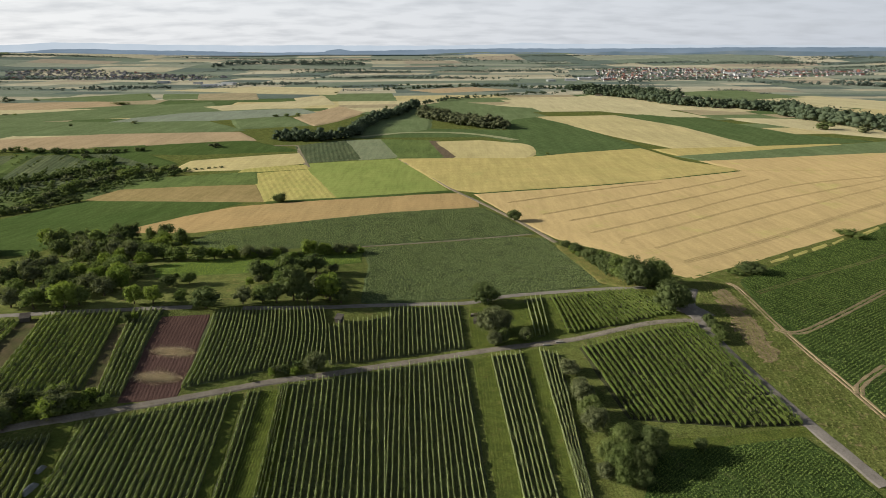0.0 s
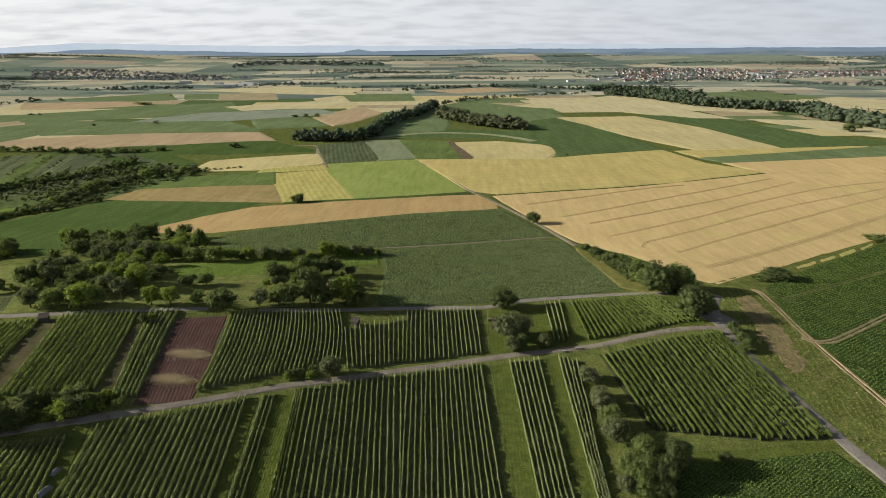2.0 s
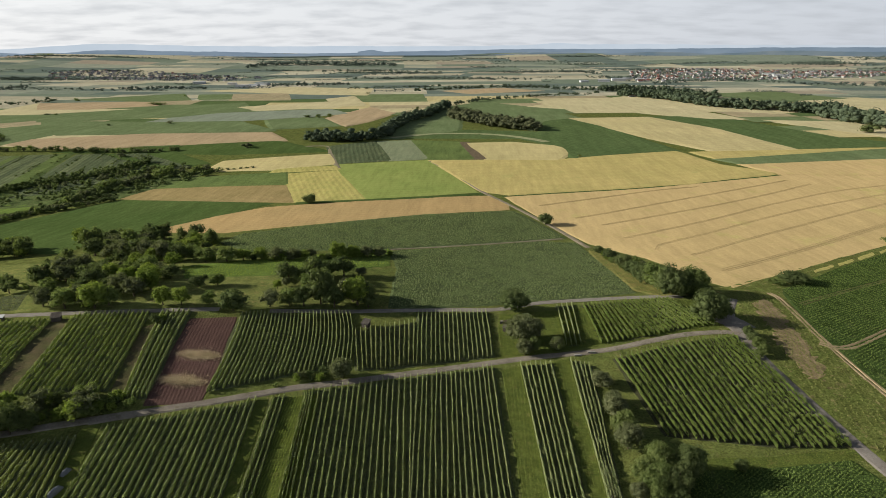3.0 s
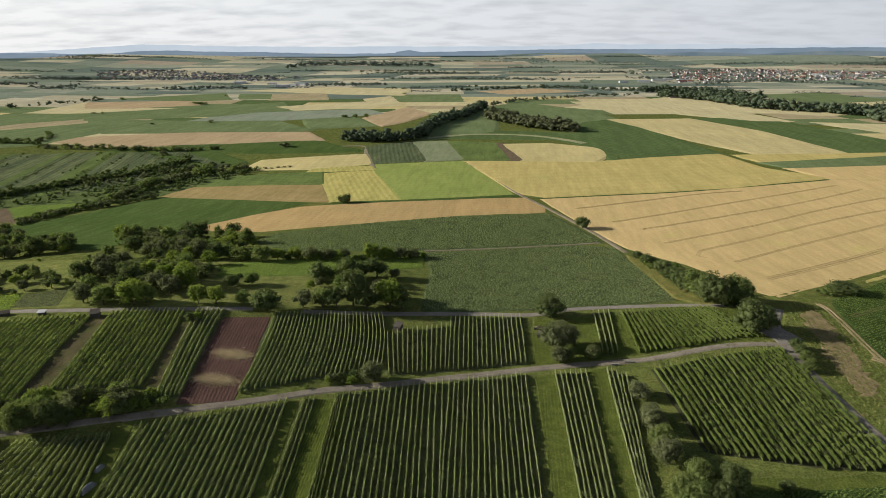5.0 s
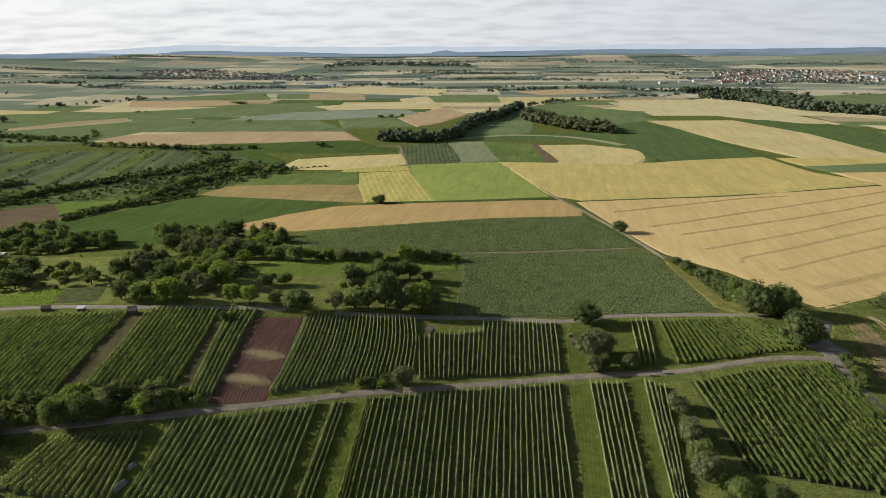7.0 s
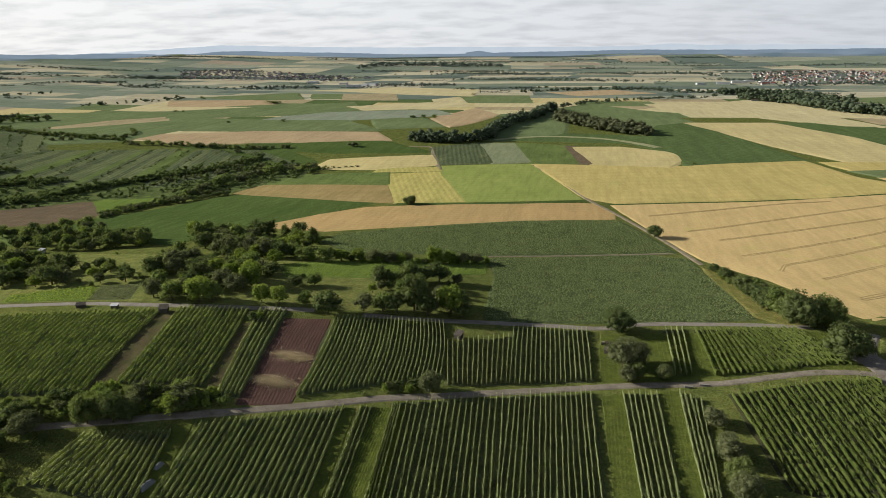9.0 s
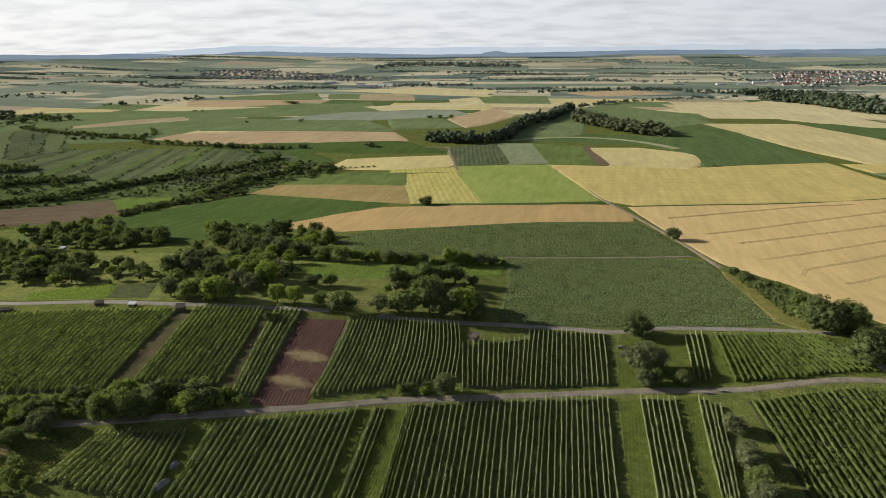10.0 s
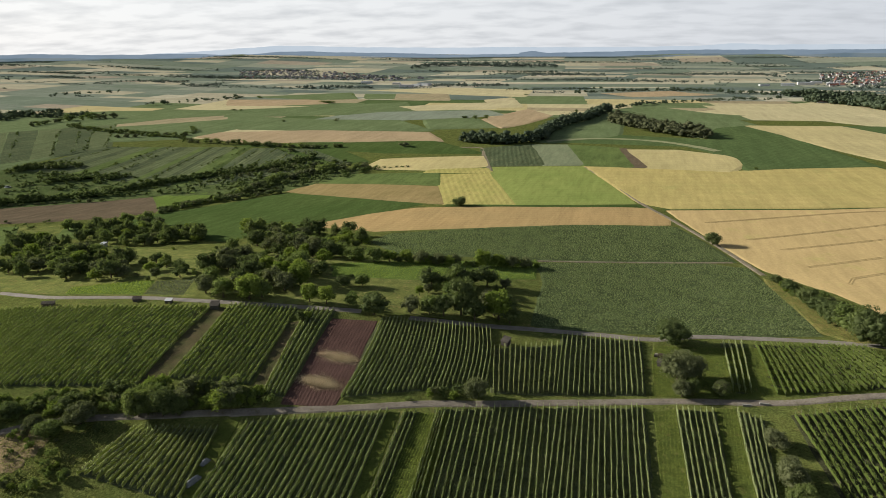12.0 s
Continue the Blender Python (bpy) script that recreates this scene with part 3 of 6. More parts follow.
def town(group, corners, count, red, crowd=0):
    """Houses scattered inside an outline along loose streets."""
    xs, ys = np.array(corners).T
    placed = []
    for _ in range(6000):
        x, y = rng.uniform(xs.min(), xs.max()), rng.uniform(ys.min(), ys.max())
        if not inside(np.array(x), np.array(y), corners) or any(abs(x - a) < 11 and abs(y - b) < 13 for a, b in placed):
            continue
        placed.append((x, y))
        unit = HOUSES[int(rng.integers(3)) if rng.uniform() < red else 3 + int(rng.integers(2))]
        k = rng.uniform(0.55, 0.95)
        ob = copy_thing(unit, Matrix.Translation((x, y, at(x, y))) @ Matrix.Rotation(rng.choice([0, 1.57]) + rng.normal(0.2, 0.25), 4, "Z") @ Matrix.Diagonal((k, k, k, 1)))
        red_roof = unit in HOUSES[:3]
        tagged(ob, "pale plastered house with a red tiled roof" if red_roof else "pale plastered house with a grey roof", "house", group)
        if len(placed) >= count:
            break
    vs, fs, slot = [], [], []
    while len(placed) < count + crowd:
        x, y = rng.uniform(xs.min(), xs.max()), rng.uniform(ys.min(), ys.max())
        if not inside(np.array(x), np.array(y), corners):
            continue
        placed.append((x, y))
        unit = HOUSES[int(rng.integers(3)) if rng.uniform() < red else 3 + int(rng.integers(2))]
        turn = Matrix.Translation((x, y, at(x, y))) @ Matrix.Rotation(rng.uniform(0, 3.1), 4, "Z") @ Matrix.Scale(rng.uniform(0.55, 0.9), 4)
        for k, piece in enumerate(sorted(unit.children, key=lambda c: c.name)):
            n = len(vs)
            vs += [tuple(turn @ p.co) for p in piece.data.vertices]
            fs += [tuple(q + n for q in p.vertices) for p in piece.data.polygons]
            slot += [(1 + (unit in HOUSES[3:])) if piece.name.startswith("roof") else 0] * len(piece.data.polygons)
    if vs:
        ob = mesh_object("far_houses", vs, fs, M_plaster)
        ob.data.materials.append(M_redroof)
        ob.data.materials.append(M_greyroof)
        ob.data.polygons.foreach_set("material_index", slot)
        tagged(ob, "crowded pale houses with red and grey roofs", "houses", kind="stuff")
    green = []
    while len(green) < count * 4:
        x, y = rng.uniform(xs.min(), xs.max()), rng.uniform(ys.min(), ys.max())
        if inside(np.array(x), np.array(y), corners):
            green.append((x, y))
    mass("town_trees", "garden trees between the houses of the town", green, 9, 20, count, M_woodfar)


def halls(group, rows):
    for x, y, k in rows:
        ob = copy_thing(HOUSES[5], Matrix.Translation((x, y, at(x, y))) @ Matrix.Rotation(rng.uniform(-0.3, 0.3), 4, "Z") @ Matrix.Diagonal((k * 0.8, k * 0.8, k ** 0.5, 1)))
        tagged(ob, "low white industrial hall with a flat roof", "hall", group)


def terraces(label, corners, count, materials, height=0.8):
    """Narrow parcels side by side between two edges: first edge's two ends, last edge's two ends."""
    bushes = []
    a0, a1, b0, b1 = [np.array(c, float) for c in corners]
    cuts = np.cumsum(rng.uniform(0.5, 1.5, count))
    cuts = np.concatenate([[0], cuts / cuts[-1]])
    for i, (s, e) in enumerate(zip(cuts, cuts[1:])):
        e -= (e - s) * 0.10
        p = [a0 + (b0 - a0) * s, a1 + (b1 - a1) * s, a1 + (b1 - a1) * e, a0 + (b0 - a0) * e]
        field("vineyard_terrace", label, materials[i % len(materials)], height, [tuple(q) for q in p])
        if rng.uniform() < 0.5:
            a, b = p[2], p[3]
            bushes += [tuple(a + (b - a) * t + rng.normal(0, 1.2, 2)) for t in np.arange(0, 1, 5.0 / np.linalg.norm(b - a)) if noise.noise((t * 6, i * 3.1, 2)) > -0.1]
    if bushes:
        mass("terrace_bushes", "bushes and small trees along the terrace edges", bushes, 3.6, 60, count, M_leafmid)


# ---- plants ----
# open plots and meadows between the orchard trees
CLEARINGS = [
    [(-132.4, 274.3), (-144.9, 296.9), (-47.9, 347.3), (-42.9, 312.8), (-97.7, 282.8)],
    [(-258.9, 288.8), (-284.9, 317.8), (-215.7, 310.3), (-199.8, 282.9)],
    [(-244.2, 228.0), (-248.8, 236.8), (-220.6, 249.4), (-194.4, 254.2), (-185.0, 232.6)],
]


def quads(centres, normals, size, rnd, aspect=1.0, scatter=0.45, corners=4):
    """Small leaf faces at the centres, turned along the normals with some scatter."""
    n = len(centres)
    nn = normals + rnd.normal(0, scatter, (n, 3))
    nn /= np.linalg.norm(nn, axis=1)[:, None] + 1e-9
    ref = rnd.normal(0, 1, (n, 3))
    u = np.cross(nn, ref)
    u /= np.linalg.norm(u, axis=1)[:, None] + 1e-9
    v = np.cross(nn, u)
    s = (size * rnd.uniform(0.6, 1.3, n))[:, None]
    c = [centres - u * s - v * s * 0.3 * aspect, centres - v * s * aspect, centres + u * s + v * s * 0.2 * aspect, centres + v * s * aspect]
    verts = np.stack(c[:corners], 1).reshape(-1, 3)
    faces = np.arange(corners * n).reshape(n, corners)
    return verts, faces.tolist()


def tube(points, radii, sides=6):
    verts, faces = [], []
    for p, r in zip(points, radii):
        for k in range(sides):
            a = 2 * math.pi * k / sides
            verts.append((p[0] + r * math.cos(a), p[1] + r * math.sin(a), p[2]))
    for i in range(len(points) - 1):
        for k in range(sides):
            a, b = i * sides + k, i * sides + (k + 1) % sides
            faces.append((a, b, b + sides, a + sides))
    return verts, faces


def icosphere(level):
    bm = bmesh.new()
    bmesh.ops.create_icosphere(bm, subdivisions=level, radius=1)
    v, f = np.array([p.co for p in bm.verts]), np.array([[p.index for p in q.verts] for q in bm.faces])
    bm.free()
    return v, f


LUMPS = {level: icosphere(level) for level in (1, 2)}


def crown_mesh(rnd, n, base, lobes, wide, leaf, scatter, level):
    """An uneven crown, one unit high and wide: lumps of dense inner foliage, with leaves standing off them."""
    u = rnd.normal(0, 1, (lobes, 3))
    u /= np.linalg.norm(u, axis=1)[:, None]
    k = np.where(np.arange(lobes) % 4 > 0, rnd.uniform(0.7, 1.08, lobes), rnd.uniform(0, 0.5, lobes))[:, None]
    cs = u * k * np.array([0.31 * wide, 0.31 * wide, 0.27]) + np.array([0, 0, base + 0.52])
    rs = rnd.uniform(0.10, 0.21, lobes) * (1 if lobes > 12 else 1.5)
    ball, facets = LUMPS[level]
    squash = np.array([1, 1, 0.85])
    core = cs[:, None] + ball[None] * (rs[:, None] * rnd.uniform(0.38, 0.80, (lobes, len(ball))))[:, :, None] * squash
    faces = (facets[None] + (np.arange(lobes) * len(ball))[:, None, None]).reshape(-1, 3).tolist()
    pick = rnd.choice(lobes, n, p=rs ** 2 / (rs ** 2).sum())
    d = rnd.normal(0, 1, (n, 3))
    d /= np.linalg.norm(d, axis=1)[:, None]
    d[:, 2] = np.where(d[:, 2] < -0.55, -d[:, 2], d[:, 2])
    p = cs[pick] + d * (rs[pick] * rnd.uniform(0.70, 1.16, n))[:, None] * squash
    deep = np.linalg.norm((p[:, None] - cs[None]) / squash, axis=2) / rs[None]
    deep[np.arange(n), pick] = 1
    out = deep.min(1) > 0.72
    v, f = quads(p[out], d[out] + np.array([0, 0, 0.15]), leaf, rnd, 1.0, scatter, 3)
    m = lobes * len(ball)
    return np.concatenate([core.reshape(-1, 3), v]), faces + [[q + m for q in t] for t in f]


def tree_model(name, leaves, leaf, lobes, seed, base=-0.09, material=None, trunk=True, wide=1.0, scatter=0.42, level=1):
    """A unit tree: tapered trunk with limbs and a crown of separate leaf faces."""
    rnd = np.random.default_rng(seed)
    root = new(name)
    if trunk:
        vs, fs = [], []
        bend = rnd.normal(0, 0.02, (5, 2))
        pts = [(bend[i][0] * i / 2, bend[i][1] * i / 2, z) for i, z in enumerate((-0.04, 0.1, 0.25, 0.45, 0.7))]
        v, f = tube(pts, (0.035, 0.026, 0.021, 0.014, 0.005))
        vs += v; fs += f
        for i in range(5):
            a = 2 * math.pi * i / 5 + rnd.uniform(-0.4, 0.4)
            z0 = rnd.uniform(0.2, 0.42)
            p = [(0.3 * t * math.cos(a), 0.3 * t * math.sin(a), z0 + 0.32 * t) for t in (0, 0.35, 0.7, 1)]
            v, f = tube(p, (0.012, 0.009, 0.006, 0.003), 4)
            k = len(vs)
            vs += v; fs += [tuple(q + k for q in ff) for ff in f]
        mesh_object("trunk", vs, fs, M_bark, root, True)
    v, f = crown_mesh(rnd, leaves, base, lobes, wide, leaf, scatter, level)
    mesh_object("crown", v, f, material or M_leaf, root, True)
    return root


LEAVES = [M_leaf, M_leafbright, M_leafolive, M_leafdark]
NEAR_LEAVES = [M_leafmid, M_leafolive, M_leafdark]
MODELS = {
    "near": [tree_model("broadleaf_tree", (12000, 9000, 10500)[i], (0.0215, 0.0245, 0.0230)[i], 70, 11 + i, material=NEAR_LEAVES[i], scatter=0.9) for i in range(3)],
    "mid": [tree_model("orchard_tree", 2300, 0.033, 36 + 2 * i, 31 + i, material=LEAVES[i % 4], scatter=0.75) for i in range(8)],
    "wood": [tree_model("orchard_tree" if i in (1, 4) else "woodland_tree", 1300, 0.040, 30 + 2 * i, 151 + i, material=(M_leafdark, M_leaf, M_leafmid, M_leafolive, M_leafbright, M_leafdark)[i], scatter=0.7) for i in range(6)],
    "dense": [tree_model("dense_tree", 5000, 0.0265, 56, 171 + i, base=-0.15, trunk=False, wide=1.1, material=(M_leafdark, M_leafmid, M_leafolive)[i], scatter=0.8) for i in range(3)],
    "bush": [tree_model("shrub" if i == 2 else "bush", 850, 0.046, 22, 51 + i, base=-0.17, trunk=False, wide=1.2, material=LEAVES[i % 4], scatter=0.7) for i in range(6)],
    "lone": [tree_model("field_tree", 5200, 0.025, 52, 131 + i, base=-0.12, wide=1.08, material=M_leafdark, scatter=0.8) for i in range(2)],
    "far": [tree_model("field_tree", 420, 0.042, 16, 71 + i, base=-0.1, material=LEAVES[(0, 2, 3, 0)[i]]) for i in range(4)],
    "farbush": [tree_model("hedge_bush", 260, 0.05, 10, 91 + i, base=-0.17, trunk=False, wide=1.2, material=LEAVES[(0, 2, 3)[i]]) for i in range(3)],
}
for models in MODELS.values():
    for unit in models:
        unit["spare"] = 1
TREE_LABEL = {"lone": "round-crowned tree standing alone by the fields", "near": "large leafy green broadleaf tree beside the vineyard", "dense": "dense dark tree with foliage down to the ground", "wood": "dark leafy tree crowded in the woodland", "mid": "leafy green broadleaf tree with rounded crown", "bush": "dense dark green bush",
              "far": "dark green broadleaf tree far off", "farbush": "dark green hedge bush far off"}


def plant(kind, x, y, high, wide, group, sort=-1):
    unit = MODELS[kind][int(sort) % len(MODELS[kind]) if sort >= 0 else int(rng.integers(len(MODELS[kind])))]
    m = Matrix.Translation((x, y, at(x, y) - 0.05)) @ Matrix.Rotation(rng.uniform(0, 6.28), 4, "Z") @ Matrix.Diagonal((wide * 1.08, wide * 1.08, high * 1.04, 1))
    ob = copy_thing(unit, m)
    if "spare" in ob:
        del ob["spare"]
    return tagged(ob, TREE_LABEL[kind], "bush" if "bush" in kind else "tree", group)


def trees(group, rows):
    for x, y, high, wide, *sort in rows:
        far = math.hypot(x, y)
        low = high < 0.75 * wide or high < 3.2
        kind = "lone" if group == "lone field trees" else ("farbush" if low else "far") if far > 560 else ("bush" if low and far > 245 else ("near" if far < 245 else "mid"))
        if sort and sort[0] > 2 and high > 3:
            kind = "dense"
        plant(kind, x, y, high, wide, group, *sort)


def in_clearing(x, y):
    return any(bool(inside(np.array(x), np.array(y), c)) for c in CLEARINGS)


def on_track(x, y):
    return any(np.min(np.hypot(line[:, 0] - x, line[:, 1] - y)) < width / 2 + 1.2 for line, width in TRACKS)


def grove(group, corners, count, low, high):
    """Trees scattered inside an outline."""
    xs, ys = np.array(corners).T
    placed = []
    for _ in range(4000):
        x, y = rng.uniform(xs.min(), xs.max()), rng.uniform(ys.min(), ys.max())
        if not inside(np.array(x), np.array(y), corners) or any(math.hypot(x - a, y - b) < low * 0.42 for a, b in placed) or on_track(x, y) or in_clearing(x, y):
            continue
        placed.append((x, y))
        h = rng.uniform(low, high) * rng.choice([0.6, 0.85, 1.1, 1.45])
        if group == "valley_tree":
            if len(placed) >= count:
                break
            continue
        far = math.hypot(x, y) > 560
        kind = "bush" if group == "bush" else ("far" if far else "wood")
        plant(kind, x, y, h, h * rng.uniform(0.8, 1.15), group.replace("_", " ") + "s")
        if len(placed) >= count:
            break
    if group == "valley_tree":
        mass("valley_trees", "scrub and small trees filling the valley floor", placed, (low + high) / 2, 150, count, M_leafmid)


def mass(name, label, places, high, leaves, seed, leaf=None):
    """Crowns that stand too far off to be told apart, in one mesh."""
    rnd = np.random.default_rng(seed)
    vs, fs, k = [], [], 0
    for x, y in places:
        h = high * rnd.uniform(0.55, 1.2)
        v, f = crown_mesh(rnd, leaves * 2 // 5, -0.16, 4 if leaves < 100 else 6, 1.15, 0.6 / math.sqrt(leaves), 0.45, 1)
        vs.append(v * np.array([h * 1.25, h * 1.25, h]) + np.array([x, y, at(x, y)]))
        fs += [tuple(q + k for q in ff) for ff in f]
        k += len(v)
    return tagged(mesh_object(name, np.concatenate(vs), fs, leaf or M_leafdark, smooth=True), label, "wood", kind="stuff")


def plain_trees():
    """Hedgerows, tree dots and small woods spread over the far plain."""
    rnd = np.random.default_rng(77)
    rows, woods = [], []
    for _ in range(130):
        r, a = rnd.uniform(1750, 4500), radians(rnd.uniform(-38, 54))
        x, y = -r * math.sin(a), r * math.cos(a)
        n, turn, gap = int(rnd.integers(3, 26)), rnd.normal(0, 0.2), 3.5 + r / 900
        rows += [(x + i * gap * math.cos(turn), y + i * gap * math.sin(turn) + rnd.normal(0, 2.5)) for i in range(n)]
    for _ in range(46):
        r, a = rnd.uniform(2300, 4600), radians(rnd.uniform(-38, 54))
        x, y = -r * math.sin(a), r * math.cos(a)
        w, d = rnd.uniform(90, 300) * r / 2600, rnd.uniform(15, 45)
        woods += [(x + rnd.normal(0, 0.5) * w, y + rnd.normal(0, 0.5) * d) for _ in range(int(w / 2.6))]
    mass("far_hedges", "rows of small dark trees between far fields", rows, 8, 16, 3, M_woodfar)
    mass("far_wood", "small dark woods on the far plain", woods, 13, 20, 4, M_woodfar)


def hedge(name, points, high, gap, wide):
    """A line of bushes as things of their own, or, for woods far off, one mass of crowns."""
    line = curve_through(points, gap)
    if name in ("hedge_bush",):
        for x, y in line:
            h = high * rng.uniform(0.6, 1.1)
            plant("farbush" if math.hypot(x, y) > 560 else "bush", x + rng.normal(0, wide * 0.2), y + rng.normal(0, wide * 0.2), h, max(h * rng.uniform(0.9, 1.4), gap * 0.9), "hedge bushes")
        return
    rnd = np.random.default_rng(int(abs(points[0][0])) + 5)
    places = [(x + rnd.uniform(-0.5, 0.5) * gap, y + rnd.uniform(-0.5, 0.5) * wide) for x, y in line for _ in range(max(1, int(wide / gap / (0.45 if name == "valley_belt" else 0.7))))]
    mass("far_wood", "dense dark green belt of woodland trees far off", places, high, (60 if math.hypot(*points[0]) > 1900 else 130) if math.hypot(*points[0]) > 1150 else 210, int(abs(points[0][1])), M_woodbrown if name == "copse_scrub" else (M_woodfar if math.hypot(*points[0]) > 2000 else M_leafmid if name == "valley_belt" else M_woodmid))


def crop_plants(label, material, corners, gap, size, seed, turn=0, base=0.25):
    """A leafy crop: small clumps of leaves in uneven rows."""
    rnd = np.random.default_rng(seed)
    xs, ys = np.array(corners).T
    span = math.hypot(xs.max() - xs.min(), ys.max() - ys.min()) / 2
    gx, gy = np.meshgrid(np.arange(-span, span, gap * 1.5), np.arange(-span, span, gap * 0.6))
    gx, gy = gx.ravel() + rnd.normal(0, gap * 0.17, gx.size), gy.ravel() + rnd.normal(0, gap * 0.3, gx.size)
    s, c = math.sin(radians(turn)), math.cos(radians(turn))
    gx, gy = (xs.min() + xs.max()) / 2 + gx * c + gy * s, (ys.min() + ys.max()) / 2 - gx * s + gy * c
    near = inside(gx, gy, corners)
    gx, gy = gx[near], gy[near]
    thin = np.array([noise.noise((x / 9, y / 9, seed)) for x, y in zip(gx, gy)])
    keep = (rnd.uniform(-0.9, 0.5, gx.size) < thin + 0.35)
    gx, gy = gx[keep], gy[keep]
    for line, width in TRACKS:
        near = (line[:, 0] > xs.min() - 9) & (line[:, 0] < xs.max() + 9) & (line[:, 1] > ys.min() - 9) & (line[:, 1] < ys.max() + 9)
        if near.any():
            fine = np.concatenate([line[near]] + [line[:-1] + (line[1:] - line[:-1]) * k for k in (0.33, 0.67)])
            far = np.min(np.hypot(gx[:, None] - fine[None, :, 0], gy[:, None] - fine[None, :, 1]), 1) > width / 2 * rnd.uniform(0.7, 1.3, len(gx))
            gx, gy = gx[far], gy[far]
    n = len(gx)
    high = rnd.uniform(0.5, 1.0, n) * size
    cen = np.repeat(np.column_stack([gx, gy, ground(gx, gy) + base + high * 0.6]), 3, 0) + rnd.normal(0, size * 0.28, (3 * n, 3))
    nor = np.column_stack([rnd.normal(0, 0.6, (3 * n, 2)), np.full(3 * n, 0.8)])
    v, f = quads(cen, nor, size * 0.58, rnd, 1.0, 0.45, 3)
    return tagged(mesh_object("crop_plants", v, f, material), label, "crop", kind="stuff")


HOUSES += [house_model(i, M_redroof) for i in range(3)] + [house_model(i + 5, M_greyroof) for i in range(2)] + [hall_model()]
POST = None


def vineyard(label, ends, skew=0, gap=1.75, bend=0.0, leaf=None, clump=0.2, weeds=0.4, top=None, tall=1.0, rows=0, fat=1.0, floor=None):
    """Trellised rows between the first row's two ends and the last row's two ends."""
    a0, a1, b0, b1 = [np.array(e, float) for e in ends]
    axis = (a1 - a0 + b1 - b0)
    axis /= np.linalg.norm(axis)
    across = np.array([-axis[1], axis[0]])
    n = max(2, int(round((abs((b0 - a0) @ across) + abs((b1 - a1) @ across)) / 2 / gap)) + 1) if not rows else rows
    rim = 0.9 * across * (1 if (b0 - a0) @ across > 0 else -1)
    field("vineyard_floor", "dark soil and low weeds between vine rows", floor or M_vinefloor, 0.06, [tuple(a0 - rim), tuple(b0 + rim), tuple(b1 + rim), tuple(a1 - rim)])
    tufts = []
    for i in range(n):
        t = i / (n - 1)
        p, q = a0 + (b0 - a0) * t + axis * rng.uniform(-0.7, 0.7), a1 + (b1 - a1) * t + axis * rng.uniform(-0.7, 0.7)
        vine_row(label, p, q, bend, leaf or M_vine, clump, top, tall, fat)
        # weeds between this row and the next, thick in some alleys
        length = np.linalg.norm(q - p)
        c = int(length * 11 * weeds * rng.choice([0.3, 0.6, 1.2, 2.2]))
        u = rng.uniform(0, 1, c)
        w = p + u[:, None] * (q - p) + (rng.uniform(-0.75, 0.75, c) + bend * np.sin(np.pi * u))[:, None] * across
        tufts.append(np.column_stack([w, ground(w[:, 0], w[:, 1]) + rng.uniform(0.1, 0.45, c)]))
    cen = np.concatenate(tufts)
    if len(cen):
        v, f = quads(cen, np.tile((-0.25, 0.0, 0.7), (len(cen), 1)), 0.18, rng, 1.0, 0.45, 3)
        tagged(mesh_object("alley_weeds", v, f, M_alley), "grass and weeds in the alleys between vine rows", "weeds", kind="stuff")


